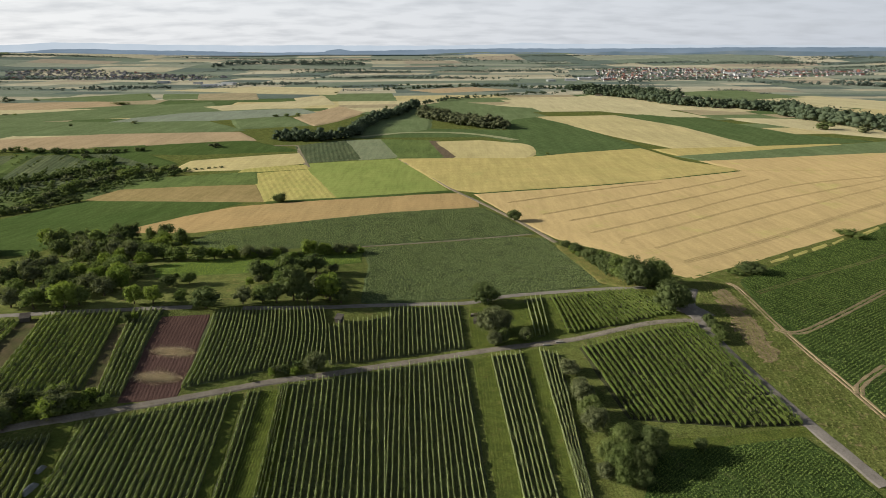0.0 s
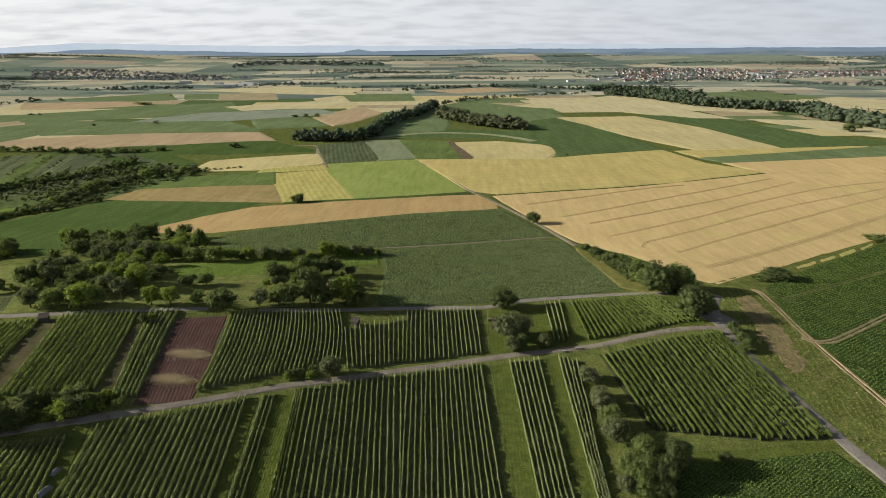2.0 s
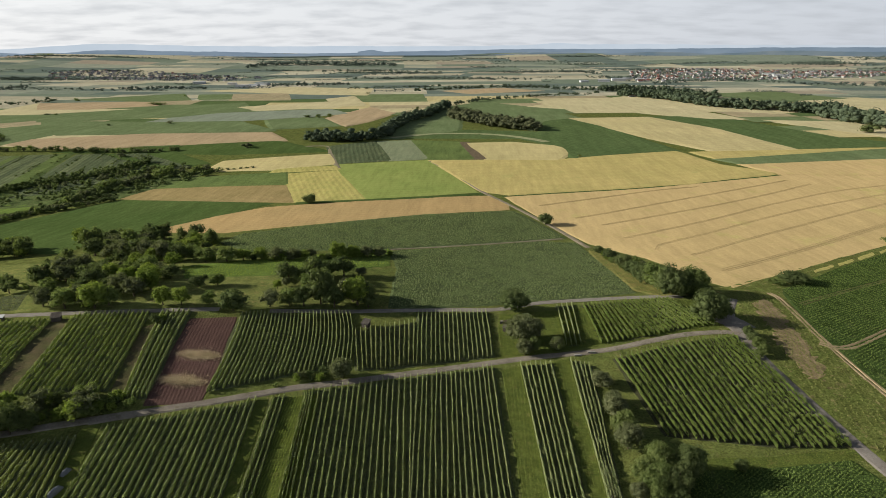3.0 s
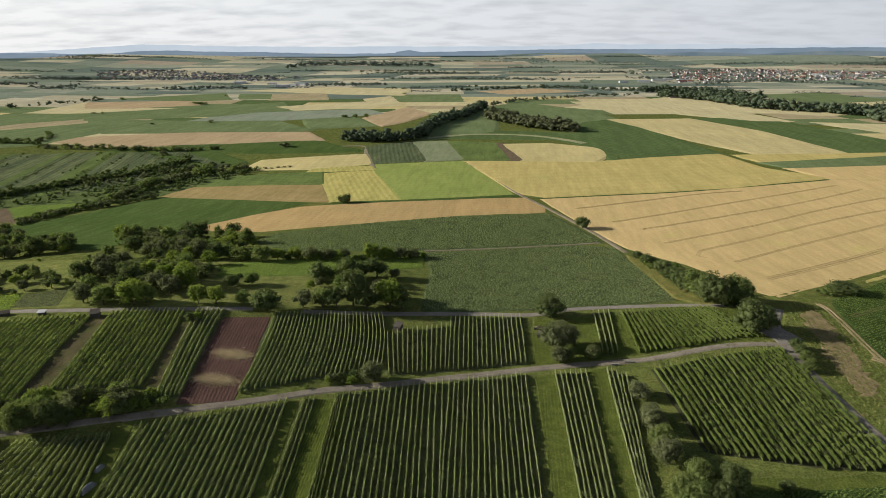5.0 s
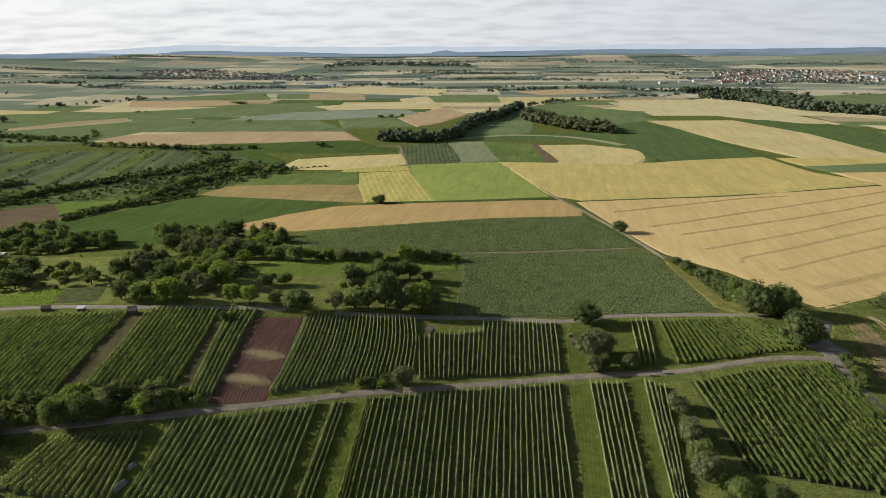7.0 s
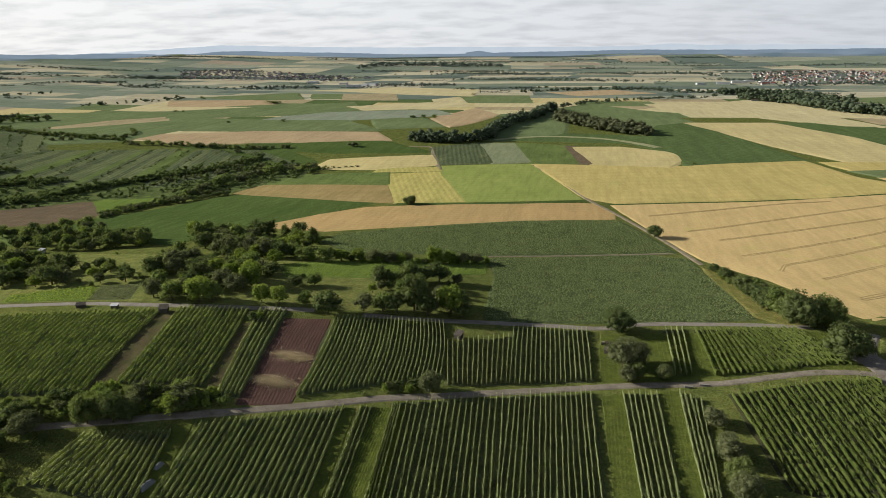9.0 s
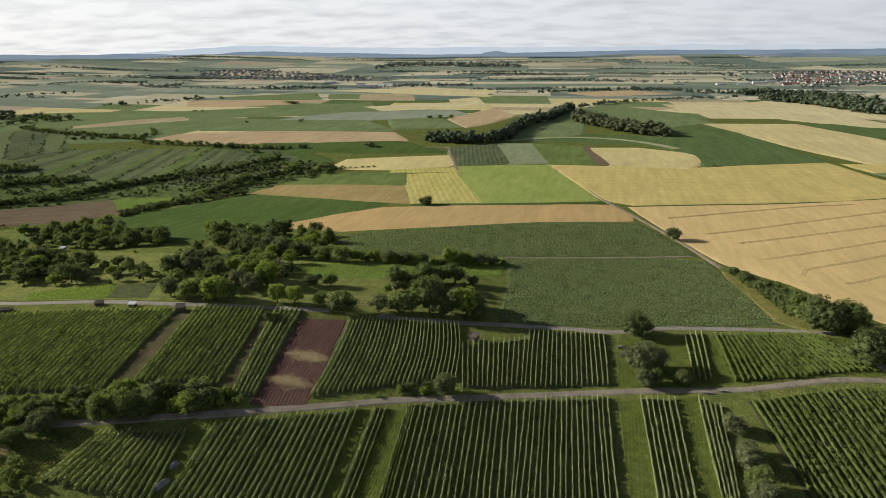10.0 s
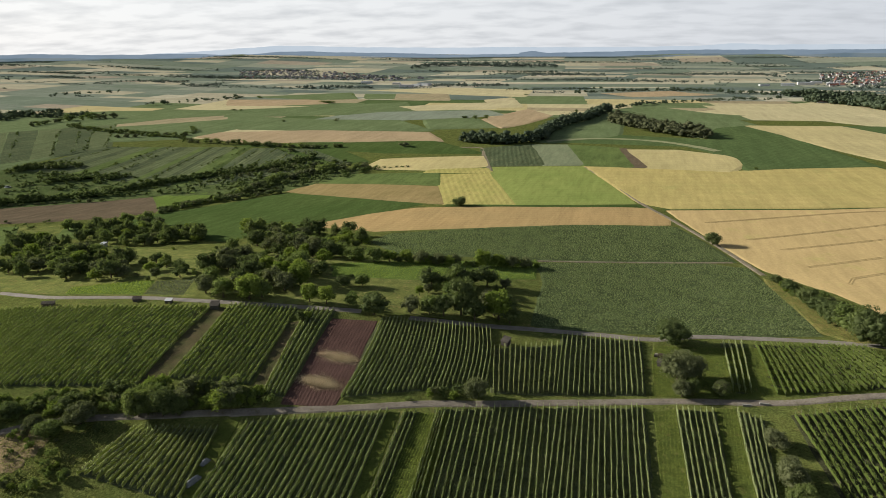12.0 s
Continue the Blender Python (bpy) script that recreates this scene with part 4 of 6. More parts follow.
def vine_row(label, p, q, bend, leaf, clump, top, stature, fat):
    """One row: stems and shaded shoots along the wires, leaves round each vine, young shoots on top paled for the
    sunlit crest, posts.
    """
    global POST
    along = q - p
    length = np.linalg.norm(along)
    along /= length
    side = np.array([-along[1], along[0]])
    root = new("vine_row")
    root.location = (p[0], p[1], at(*p))
    tagged(root, label, "vine row", "vine rows")
    n = max(4, int(length / 0.8))
    s = np.linspace(0, length, n)
    wob = np.cumsum(rng.normal(0, 0.03, n)); wob -= np.linspace(0, wob[-1], n)
    wob = wob + bend * np.sin(np.pi * s / length)
    centre = p + s[:, None] * along + wob[:, None] * side
    z = ground(centre[:, 0], centre[:, 1])
    vigour = np.array([noise.noise((x / 8, y / 8, 1.7)) + 0.6 * noise.noise((x / 2.2, y / 2.2, 5.0)) for x, y in centre])
    prof = [(-0.04, 0.25), (-0.08, 0.7), (0.0, 1.4), (0.08, 0.75), (0.04, 0.25)]
    m = len(prof)
    full = np.where(rng.uniform(0, 1, n) < 0.08 + 0.12 * clump, 0.35, 1) * rng.uniform(0.6, 1.15, n)
    verts = np.zeros((n, m, 3))
    for k, (dx, dz) in enumerate(prof):
        w = dx * full * rng.uniform(0.6, 1.4, n)
        verts[:, k, :2] = centre + w[:, None] * side
        verts[:, k, 2] = z + dz * full + rng.normal(0, 0.08, n)
    idx = np.arange(n * m).reshape(n, m)
    faces = np.stack([idx[:-1, :-1], idx[:-1, 1:], idx[1:, 1:], idx[1:, :-1]], -1).reshape(-1, 4).tolist()
    # each vine has its own height and fullness, and some are missing
    count = max(3, int(length / 1.25))
    tall, lush = stature * rng.uniform(0.97 - 0.15 * clump, 1.03 + 0.1 * clump, count), rng.uniform(0.75 - 0.4 * clump, 1.2, count) * (rng.uniform(0, 1, count) > 0.05)

    lush = lush * np.clip(0.95 + 1.5 * clump * np.interp((np.arange(count) + 0.5) * length / count, s, vigour), 0.12, 2.2)

    def leaves(per_metre, lo, hi, spread, size, lift):
        c = int(length * per_metre)
        vine = rng.choice(count, c, p=lush / lush.sum())
        si = np.clip((vine + 0.5) * length / count + rng.normal(0, 0.55 - 0.28 * clump, c), 0, length)
        vig = np.interp(si, s, vigour)
        high = (lo + (hi - lo) * rng.beta(2.0, 1.2, c)) * tall[vine] * (1 + 0.10 * vig)
        off = rng.normal(0, 1, c) * spread * (1 + 0.7 * np.clip(vig, -0.5, 0.9))
        base = p + si[:, None] * along + (off + np.interp(si, s, wob))[:, None] * side
        cen = np.column_stack([base, np.interp(si, s, z) + high])
        nor = np.column_stack([(off / spread)[:, None] * side * 0.7, np.full(c, lift)])
        return quads(cen, nor, size * 1.22, rng, 1.0, 0.3, 3)

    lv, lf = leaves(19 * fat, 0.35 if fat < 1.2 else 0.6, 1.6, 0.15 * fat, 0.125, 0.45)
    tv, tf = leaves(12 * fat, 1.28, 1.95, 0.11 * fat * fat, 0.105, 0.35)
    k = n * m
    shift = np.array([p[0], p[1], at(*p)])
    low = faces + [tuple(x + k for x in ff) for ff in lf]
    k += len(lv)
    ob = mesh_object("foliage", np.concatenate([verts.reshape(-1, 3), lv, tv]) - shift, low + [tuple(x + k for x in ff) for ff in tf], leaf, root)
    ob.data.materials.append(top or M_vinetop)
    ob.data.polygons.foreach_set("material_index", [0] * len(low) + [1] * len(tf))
    if POST is None:
        v, f = tube([(0, 0, -0.3), (0, 0, 1.0), (0, 0, 1.9)], (0.035, 0.035, 0.03), 5)
        f.append(tuple(range(10, 15)))
        POST = bpy.data.meshes.new("post")
        POST.from_pydata(v, [], f)
        POST.materials.append(M_post)
    for d in np.arange(0, length + 0.1, 6.0):
        c = p + along * d + side * bend * math.sin(math.pi * d / length)
        ob = new("post", POST)
        ob.parent = root
        ob.location = (c[0] - p[0], c[1] - p[1], at(*c) - at(*p))


def covered_heap(label, x, y, turn, wide, long, high):
    """A heap under a sheet: a creased cover hanging to the ground."""
    root = new("covered_heap")
    root.matrix_world = Matrix.Translation((x, y, at(x, y))) @ Matrix.Rotation(radians(turn), 4, "Z")
    tagged(root, label, "heap")
    n, m = 17, 9
    verts, faces = [], []
    for i in range(n):
        for j in range(m):
            u, v = -1 + 2 * i / (n - 1), -1 + 2 * j / (m - 1)
            lift = max(0.0, 1 - abs(u) ** 3) * max(0.0, 1 - abs(v) ** 2.2)
            crease = 0.12 * noise.noise((u * 3 + x, v * 2, 1)) + 0.07 * noise.noise((u * 8, v * 6 + y, 4))
            verts.append((v * wide / 2 * (1 + crease), u * long / 2 * (1 + 0.4 * crease), high * (lift + crease * min(1, 3 * lift)) + 0.03))
    faces = [(i * m + j, i * m + j + 1, (i + 1) * m + j + 1, (i + 1) * m + j) for i in range(n - 1) for j in range(m - 1)]
    cover = mesh_object("cover", verts, faces, M_tin, root)
    thick = cover.modifiers.new("thickness", "SOLIDIFY")
    thick.thickness = 0.04


def culvert_wall(label, x, y, turn):
    root = new("culvert_wall")
    root.matrix_world = Matrix.Translation((x, y, at(x, y))) @ Matrix.Rotation(radians(turn), 4, "Z")
    tagged(root, label, "wall")
    v, f = box(2.6, 0.4, 1.0, -0.5)
    mesh_object("wall_body", v, f, M_concrete, root)
    v, f = box(2.8, 0.55, 0.14, 0.5)
    mesh_object("coping", v, f, M_concrete, root)


def log_pile(label, x, y):
    root = new("log_pile")
    root.matrix_world = Matrix.Translation((x, y, at(x, y)))
    tagged(root, label, "logs")
    for i in range(12):
        r = rng.uniform(0.16, 0.26)
        a = np.linspace(0, 2 * math.pi, 8, endpoint=False)
        v = [(dx, r * math.cos(t), r * math.sin(t)) for dx in (-1.1, 1.1) for t in a]
        f = [(k, (k + 1) % 8, 8 + (k + 1) % 8, 8 + k) for k in range(8)] + [tuple(range(8)), tuple(range(15, 7, -1))]
        ob = mesh_object("log", v, f, M_bark, root)
        ob.location, ob.rotation_euler = (rng.uniform(-0.2, 0.2), (i % 4) * 0.46, 0.2 + (i // 4) * 0.4), (0, 0, rng.normal(0, 0.05))
    v, f = box(1.2, 1.0, 0.9, 0)
    mesh_object("crate", v, f, M_board, root).location = (-2.0, 0.4, 0)
    v, f = box(1.0, 1.0, 0.7, 0)
    mesh_object("crate", v, f, M_post, root).location = (-1.8, 1.7, 0)


def straw_patch(label, x, y, w, d):
    n = 5200
    px, py = x + rng.normal(0, 0.27, n) * w, y + rng.normal(0, 0.22, n) * d * (1 + 0.4 * np.sin(rng.uniform(0, 6, n)))
    px += 0.13 * (y - py)
    px = px[None].ravel()
    px = np.round(px / 0.6) * 0.6 + rng.normal(0, 0.1, n)
    cen = np.column_stack([px, py, ground(px, py) + rng.uniform(0.12, 0.6, n)])
    v, f = quads(cen, np.column_stack([rng.normal(0, 1, (n, 2)), np.full(n, 1.6)]), 0.135, rng)
    tagged(mesh_object("straw", v, f, M_dry), label, "straw", kind="stuff")


def vehicle(label, x, y):
    """A parked van: body with sloped front, glass band and wheels."""
    root = new("van")
    root.matrix_world = Matrix.Translation((x, y, at(x, y))) @ Matrix.Rotation(1.3, 4, "Z")
    tagged(root, label, "van")
    side = [(-2.4, 0.4), (2.4, 0.4), (2.5, 1.1), (1.7, 1.3), (1.1, 2.1), (-2.4, 2.2)]
    v = [(a, s * 0.95, c) for s in (-1, 1) for a, c in side]
    f = [tuple(range(6)), tuple(range(11, 5, -1))] + [(i, i + 6, (i + 1) % 6 + 6, (i + 1) % 6) for i in range(6)]
    mesh_object("body", v, f, M_hallwall, root)
    v, f = box(2.2, 1.94, 0.5, 1.35)
    mesh_object("window", v, f, M_tyre, root).location.x = 0.2
    for a in (-1.5, 1.5):
        for s in (-1, 1):
            t = np.linspace(0, 2 * math.pi, 12, endpoint=False)
            v = [(0.34 * math.cos(k), dy, 0.34 + 0.34 * math.sin(k)) for dy in (-0.1, 0.1) for k in t]
            f = [(i, (i + 1) % 12, 12 + (i + 1) % 12, 12 + i) for i in range(12)] + [tuple(range(12)), tuple(range(23, 11, -1))]
            mesh_object("wheel", v, f, M_tyre, root).location = (a, 0.88 * s, 0)


# ---- the plan ----
# roads and tracks
strip("farm_road", "worn pale grey farm road between the vineyards", M_lane, 2.35, 0.06, [(100.9, 226.9), (96, 228.6), (81.1, 227), (66.7, 222.6), (52.7, 217.8), (42.8, 215.8), (24.5, 213.2), (9.6, 209.9), (-19, 201.9), (-41.8, 194.6), (-58.1, 189.7), (-71.6, 184.3), (-83, 179.8), (-100.1, 173.5), (-116.1, 167.4)])
strip("farm_road", "worn pale grey farm road behind dark bushes", M_lane, 2.35, 0.06, [(-106.3, 171.6), (-117.7, 167.3), (-125.6, 164.5), (-133.9, 161.2), (-148.6, 156), (-161.3, 151.2), (-171, 145.7), (-177.8, 140.1)])
strip("farm_road", "pale grey farm road along the top of the vineyards", M_road, 2.6, 0.06, [(91.3, 265.5), (75.3, 265.4), (54.8, 264.4), (29.2, 261.7), (11.3, 254.7), (-8.3, 253.2), (-32.3, 249.3), (-53.1, 244.7), (-82.2, 240)])
strip("farm_road", "pale grey farm road beside the orchard trees", M_road, 2.6, 0.06, [(-102.4, 238.6), (-135.6, 233.5), (-174.1, 229.7), (-202.1, 228.3), (-241.6, 223.9), (-262.5, 224.7), (-283.3, 227.5)])
strip("farm_road", "grey asphalt farm road beside a green crop field", M_road, 3.4, 0.06, [(115.8, 138.1), (112.9, 150.1), (110.3, 159.7), (107.8, 171.1), (104.5, 186.8), (101.8, 202.7), (101.1, 216.2), (100.9, 227.9), (101.6, 237.5), (104.9, 249.7), (111.4, 262.8)])
strip("farm_road", "paved apron where the farm roads meet", M_road, 8, 0.06, [(104.7, 231), (102.7, 236.4), (100.1, 239.9), (95.5, 236.6)])
strip("farm_track", "narrow pale track between crop fields", M_track, 2.4, 0.16, [(67.8, 360.3), (58, 397), (46, 431), (29, 473), (8, 521), (-13, 583), (-46, 671)])
strip("farm_track", "narrow pale track between crop fields", M_track, 3.5, 0.2, [(-135, 627), (-144, 657), (-164, 723), (-181, 774), (-239, 757)])
strip("dirt_track", "bare sandy wheel track in a green field", M_dirt, 0.78, 0.03, [(132.1, 274.5), (133.6, 267.7), (132.5, 255.3), (131.2, 239.8), (130.5, 226.8), (131.1, 207.2), (132.8, 188.9), (133.8, 178.1), (134.7, 166.1)], 0.22)
strip("dirt_track", "bare sandy wheel track in a green field", M_dirt, 0.78, 0.03, [(130.5, 274.1), (132.0, 267.7), (130.9, 255.5), (129.6, 240.0), (128.9, 226.8), (129.5, 207.0), (131.2, 188.7), (132.2, 177.9), (133.1, 165.9)], 0.22)
strip("dirt_track", "bare sandy wheel track turning into the crop", M_dirt, 1.0, 0.2, [(127.5, 222.0), (131.1, 219.1), (136.4, 220.0), (146.7, 226.8), (168.4, 243.8), (206.5, 275.8)], 0.22)
strip("dirt_track", "bare sandy wheel track turning into the crop", M_dirt, 1.0, 0.2, [(126.5, 220.6), (130.7, 217.5), (137.2, 218.4), (147.7, 225.4), (169.4, 242.4), (207.5, 274.4)], 0.22)
strip("dirt_track", "narrow wheel track through the green crop", M_dirt2, 0.8, 0.2, [(138.0, 259.9), (154.8, 272.9), (182.4, 293.5), (252.5, 342.7)], 0.22)
strip("dirt_track", "narrow wheel track through the green crop", M_dirt2, 0.8, 0.2, [(139.0, 258.5), (155.8, 271.5), (183.4, 292.1), (253.5, 341.3)], 0.22)
strip("dirt_track", "bare wheel track turning into the crop", M_dirt, 1.0, 0.2, [(132.5, 178.4), (134.7, 182.4), (141.0, 187.9), (152.9, 196.4)], 0.22)
strip("dirt_track", "bare wheel track turning into the crop", M_dirt, 1.0, 0.2, [(134.1, 177.6), (135.9, 181.2), (142.0, 186.5), (153.9, 195.0)], 0.22)

# vineyards below the lower road
vineyard("dense green vine rows on wire trellises", [(-115.7, 160.2), (-109.5, 133.3), (-139.4, 153.0), (-142.0, 133.3)], leaf=M_vinesparse, clump=0.4, rows=16)
vineyard("dense green vine rows on wire trellises", [(-108.5, 165.1), (-105.4, 133.3), (-69.3, 182.0), (-65.4, 133.3)], weeds=0.9, rows=22)
vineyard("narrow block of three green vine rows", [(-63.7, 183.7), (-60.0, 133.3), (-60.7, 184.9), (-57.0, 133.3)], weeds=1.6, tall=0.66, rows=3)
vineyard("low young vine rows in grass", [(-54.2, 187.2), (-49.8, 133.3), (-52.8, 187.6), (-47.8, 133.3)], weeds=1.5, tall=0.6, rows=3)
vineyard("tall green vine rows with grass between", [(-52.0, 188.4), (-46.4, 133.3), (-20.7, 198.8), (-14.9, 133.3)], clump=0.45, weeds=1.8, rows=18)
vineyard("tall green vine rows with pale posts", [(-18.3, 199.5), (-15.0, 133.3), (7.3, 206.1), (11.7, 133.3)], weeds=1.0, rows=17)
vineyard("narrow block of green vine rows in grass", [(17.5, 207.1), (21.4, 133.3), (28.0, 208.4), (29.8, 133.3)], clump=0.5, weeds=1.5, rows=7)
vineyard("narrow block of vine rows with white posts", [(35.3, 210.0), (36.2, 133.3), (41.2, 206.1), (38.7, 133.3)], clump=0.7, rows=5)
vineyard("leafy vine rows on the slope by the road", [(51.2, 210.3), (57.9, 168.4), (81.6, 221.7), (86.5, 162.7)], gap=2.0, clump=0.7, leaf=M_vinedark, top=M_vinemid, weeds=0.04, fat=1.18, floor=M_vinesoil)
vineyard("sparser vine rows with pale posts by the road", [(83.7, 222), (88.5, 162.9), (97.6, 225.1), (106.9, 163.4)], gap=1.9, clump=0.8, leaf=M_vinedark, top=M_vinemid, weeds=0.1, fat=1.1, floor=M_vinesoil)

# vineyards between the two roads
vineyard("vine rows with yellowing leaves on the slope", [(-163.4, 224.7), (-154.2, 170), (-274.3, 204.3), (-248.6, 144.9)], gap=1.9, clump=0.45, top=M_vinegreen, fat=0.95)
vineyard("green vine rows beside a bare track", [(-128.6, 232.7), (-118.9, 181.4), (-156.2, 228.8), (-146.4, 177.2)], gap=1.9, bend=1.0, clump=0.35, top=M_vinegreen)
vineyard("narrow block of green vine rows", [(-113.4, 235.3), (-103.9, 179), (-123.1, 233.2), (-111.1, 178.3)])
vineyard("long curved vine rows above a grass bank", [(-91.4, 234.5), (-85.9, 184.2), (-50.2, 242.8), (-42.9, 205.2)], bend=1.2, gap=1.5)
vineyard("short vine rows below a small hut", [(-45, 228), (-39.4, 201.3), (-23.3, 239.3), (-20.5, 205.6)], leaf=M_vinesparse, clump=0.5)
vineyard("straight vine rows with pale posts", [(-22, 247.4), (-19.3, 206.3), (5.8, 251.6), (7.6, 213.2)])
vineyard("narrow block of vine rows between trees", [(36.2, 257.4), (35.5, 220.1), (42.5, 258), (40.8, 220.9)])
vineyard("bright green vine rows below the upper road", [(47.6, 257.4), (48.6, 220.9), (83.3, 262.2), (93.6, 234.5)], gap=1.9, clump=0.55, leaf=M_vinedark, top=M_vinegreen, weeds=0.04, fat=1.18, floor=M_vinesoil)

# ground between the vineyards
field("bare_soil", "bare brown earth patch among bushes", M_soil, 0.06, [(-181.9, 137.4), (-178.7, 139.0), (-179.4, 139.5), (-177.2, 140.7), (-176.3, 141.8), (-173.2, 143.1), (-171.4, 142.7), (-170.8, 144.2), (-169.3, 143.8), (-166.1, 142.2), (-164.3, 142.1), (-161.4, 142.2), (-160.2, 139.2), (-160.7, 138.1), (-159.7, 135.4), (-160.2, 134.9), (-160.8, 133.4), (-159.5, 131.3), (-160.0, 128.6), (-162.4, 127.8), (-162.4, 127.2), (-164.6, 124.9), (-165.8, 123.6), (-166.6, 124.9), (-166.3, 125.7), (-169.1, 127.4), (-170.9, 127.9), (-171.4, 129.7), (-173.6, 131.2), (-174.2, 131.4), (-174.6, 132.8), (-175.7, 133.5), (-177.7, 134.6), (-179.6, 136.3), (-180.7, 135.6)])
field("tilled_plot", "red-brown tilled plot with two straw patches", M_redsoil, 0.08, [(-110.4, 228.8), (-93.2, 232.3), (-88.5, 203.1), (-86.2, 179.6), (-103.2, 175.7), (-105, 192.7)])
field("grass_strip", "mown grass strip between vine blocks", M_grass, 0.07, [(11, 204), (17.3, 207.6), (22.1, 134.5), (14.6, 134.9)])
crop_plants("tufts of mown grass between vine blocks", M_grassleaf, [(11, 204), (17.3, 207.6), (22.1, 134.5), (14.6, 134.9)], 0.7, 0.26, 12, 0)
crop_plants("tufts of mown grass between vine blocks", M_grassleaf, [(29.3, 210), (35.1, 211.1), (37.1, 133.8), (32.5, 134)], 0.7, 0.26, 13, 0)
crop_plants("tufts of grass round the trees", M_grassleaf, [(11.6, 249), (103.5, 262.7), (95.1, 232.2), (67.8, 226.8), (43.3, 219.3), (10.8, 213.1)], 1, 0.3, 14, 0)
crop_plants("tufts of yellowing grass below the vines", M_grassleaf, [(48.8, 161.7), (86.3, 161.5), (107.4, 162.1), (107.8, 158.3), (83.4, 154.7), (50.6, 141)], 0.8, 0.3, 15, 0)
field("grass_strip", "mown grass strip between vine blocks", M_grass, 0.07, [(29.3, 210), (35.1, 211.1), (37.1, 133.8), (32.5, 134)])
field("grass_strip", "bright grass strip beside vine rows", M_grass, 0.07, [(-60.1, 184.2), (-54.2, 186), (-51, 136.1), (-56.9, 136.1)])
crop_plants("tufts of bright lush grass", M_lushleaf, [(-59.7, 184.2), (-54.5, 185.7), (-51.3, 136.1), (-56.6, 136.1)], 0.55, 0.28, 11, 0)
field("grass_strip", "grass under the first vine rows", M_grass, 0.09, [(-54.6, 186), (-50, 187.5), (-46.3, 136.2), (-51.3, 136.1)])
field("grass_strip", "grass strip beside three vine rows", M_grass, 0.07, [(-69, 181.8), (-65.7, 182.9), (-61.6, 136), (-64.8, 135.9)])
field("grass_strip", "grass strip between vine blocks", M_grass, 0.07, [(-116.4, 163.8), (-112, 167.2), (-105.8, 134.2), (-108.9, 133.3)])
field("grass_verge", "grassy plot with bushes beside the road", M_grass, 0.05, [(11.6, 249), (103.5, 262.7), (95.1, 232.2), (67.8, 226.8), (43.3, 219.3), (10.8, 213.1)])
field("bare_track", "bare earth track between vineyards", M_earth, 0.07, [(-167.9, 221.5), (-156.1, 225.9), (-147.1, 178), (-153.8, 168.2)])
field("bare_track", "bare earth strip between vineyards", M_earth, 0.07, [(-125, 220.2), (-120.9, 224.4), (-111.7, 179), (-115.9, 179.2)])
field("orchard_meadow", "mown meadow under orchard trees", M_meadow, 0.05, [(-287.2, 230.6), (-245.3, 227.3), (-204.8, 231.4), (-173.7, 233.1), (-137.1, 236.1), (-103.7, 241.6), (-75.3, 244.2), (-48, 247.4), (-78.1, 287.6), (-52.6, 325.2), (-115.2, 310.9), (-160.3, 310.2), (-214.6, 317.4), (-290, 321), (-341, 274)])
field("vegetable_plot", "low green crop beside the orchard", M_lushfield, 0.3, CLEARINGS[0])
crop_plants("light green leafy crop beside the orchard", M_lushleaf, CLEARINGS[0], 1.2, 0.5, 32, 71)
field("green_plot", "bright green young crop above the road", M_lushfield, 0.1, [(-244.2, 228.0), (-248.8, 236.8), (-220.6, 249.4), (-213.5, 250.5), (-204.2, 231.7)])
crop_plants("bright green young rows above the road", M_lushleaf, [(-244.2, 228.0), (-248.8, 236.8), (-220.6, 249.4), (-213.5, 250.5), (-204.2, 231.7)], 1.0, 0.6, 31, 60)
field("weedy_plot", "dull weedy plot above the road", M_vinefloor, 0.1, [(-203.5, 232.0), (-212.6, 250.5), (-194.4, 254.2), (-185.0, 234.6)])
crop_plants("low weeds in dull rows above the road", M_weedleaf, [(-203.5, 232.0), (-212.6, 250.5), (-194.4, 254.2), (-185.0, 234.6)], 1.3, 0.45, 33, 60)
field("potato_field", "dark green leafy crop near the road", M_potato, 0.2, [(62.9, 153.5), (83.2, 154.3), (104.2, 157.6), (109.8, 144.9), (112.3, 132.7), (104.4, 120.5), (45.5, 122.6)])
field("grass_verge", "yellowing grass verge below the vines", M_grass, 0.08, [(56.8, 157.5), (85.2, 159), (107.4, 162.1), (107.8, 158.3), (83.4, 154.7), (63.7, 153.4)])

# fields behind
field("green_field", "muted green meadow land in the valley", M_green, 0.2, [(-1024, 728), (-1133, 929), (-981, 1043), (-766, 1118), (-587, 857), (-598, 766), (-676, 716), (-631, 443)])
field("meadow_valley", "rough green valley meadow with bushes", M_valley, 0.15, [(-521, 332), (-664, 427), (-648, 527), (-590, 558), (-439, 559), (-347, 615), (-264, 635), (-311, 531), (-422, 496), (-504, 406)])
field("stubble_field", "tan stubble strip on the slope", M_stubble2, 0.6, [(-804, 858), (-775, 950), (-717, 1022), (-678, 974), (-734, 900), (-780, 841)])
field("sunflower_field", "grey-green leafy crop field", M_beet, 0.4, [(-34.6, 252.1), (11.5, 260), (55.4, 267.4), (72.2, 271.6), (67.9, 325.8), (61.8, 371.8), (40.6, 374.6), (-46.3, 342.9), (-37.5, 307.4)])
field("sunflower_field", "grey-green leafy crop field", M_beet, 0.4, [(-120.2, 333.1), (-47.3, 350.8), (55, 383.4), (46, 412), (28, 454), (-34, 438), (-86, 415), (-145, 384), (-148.2, 360.9)])
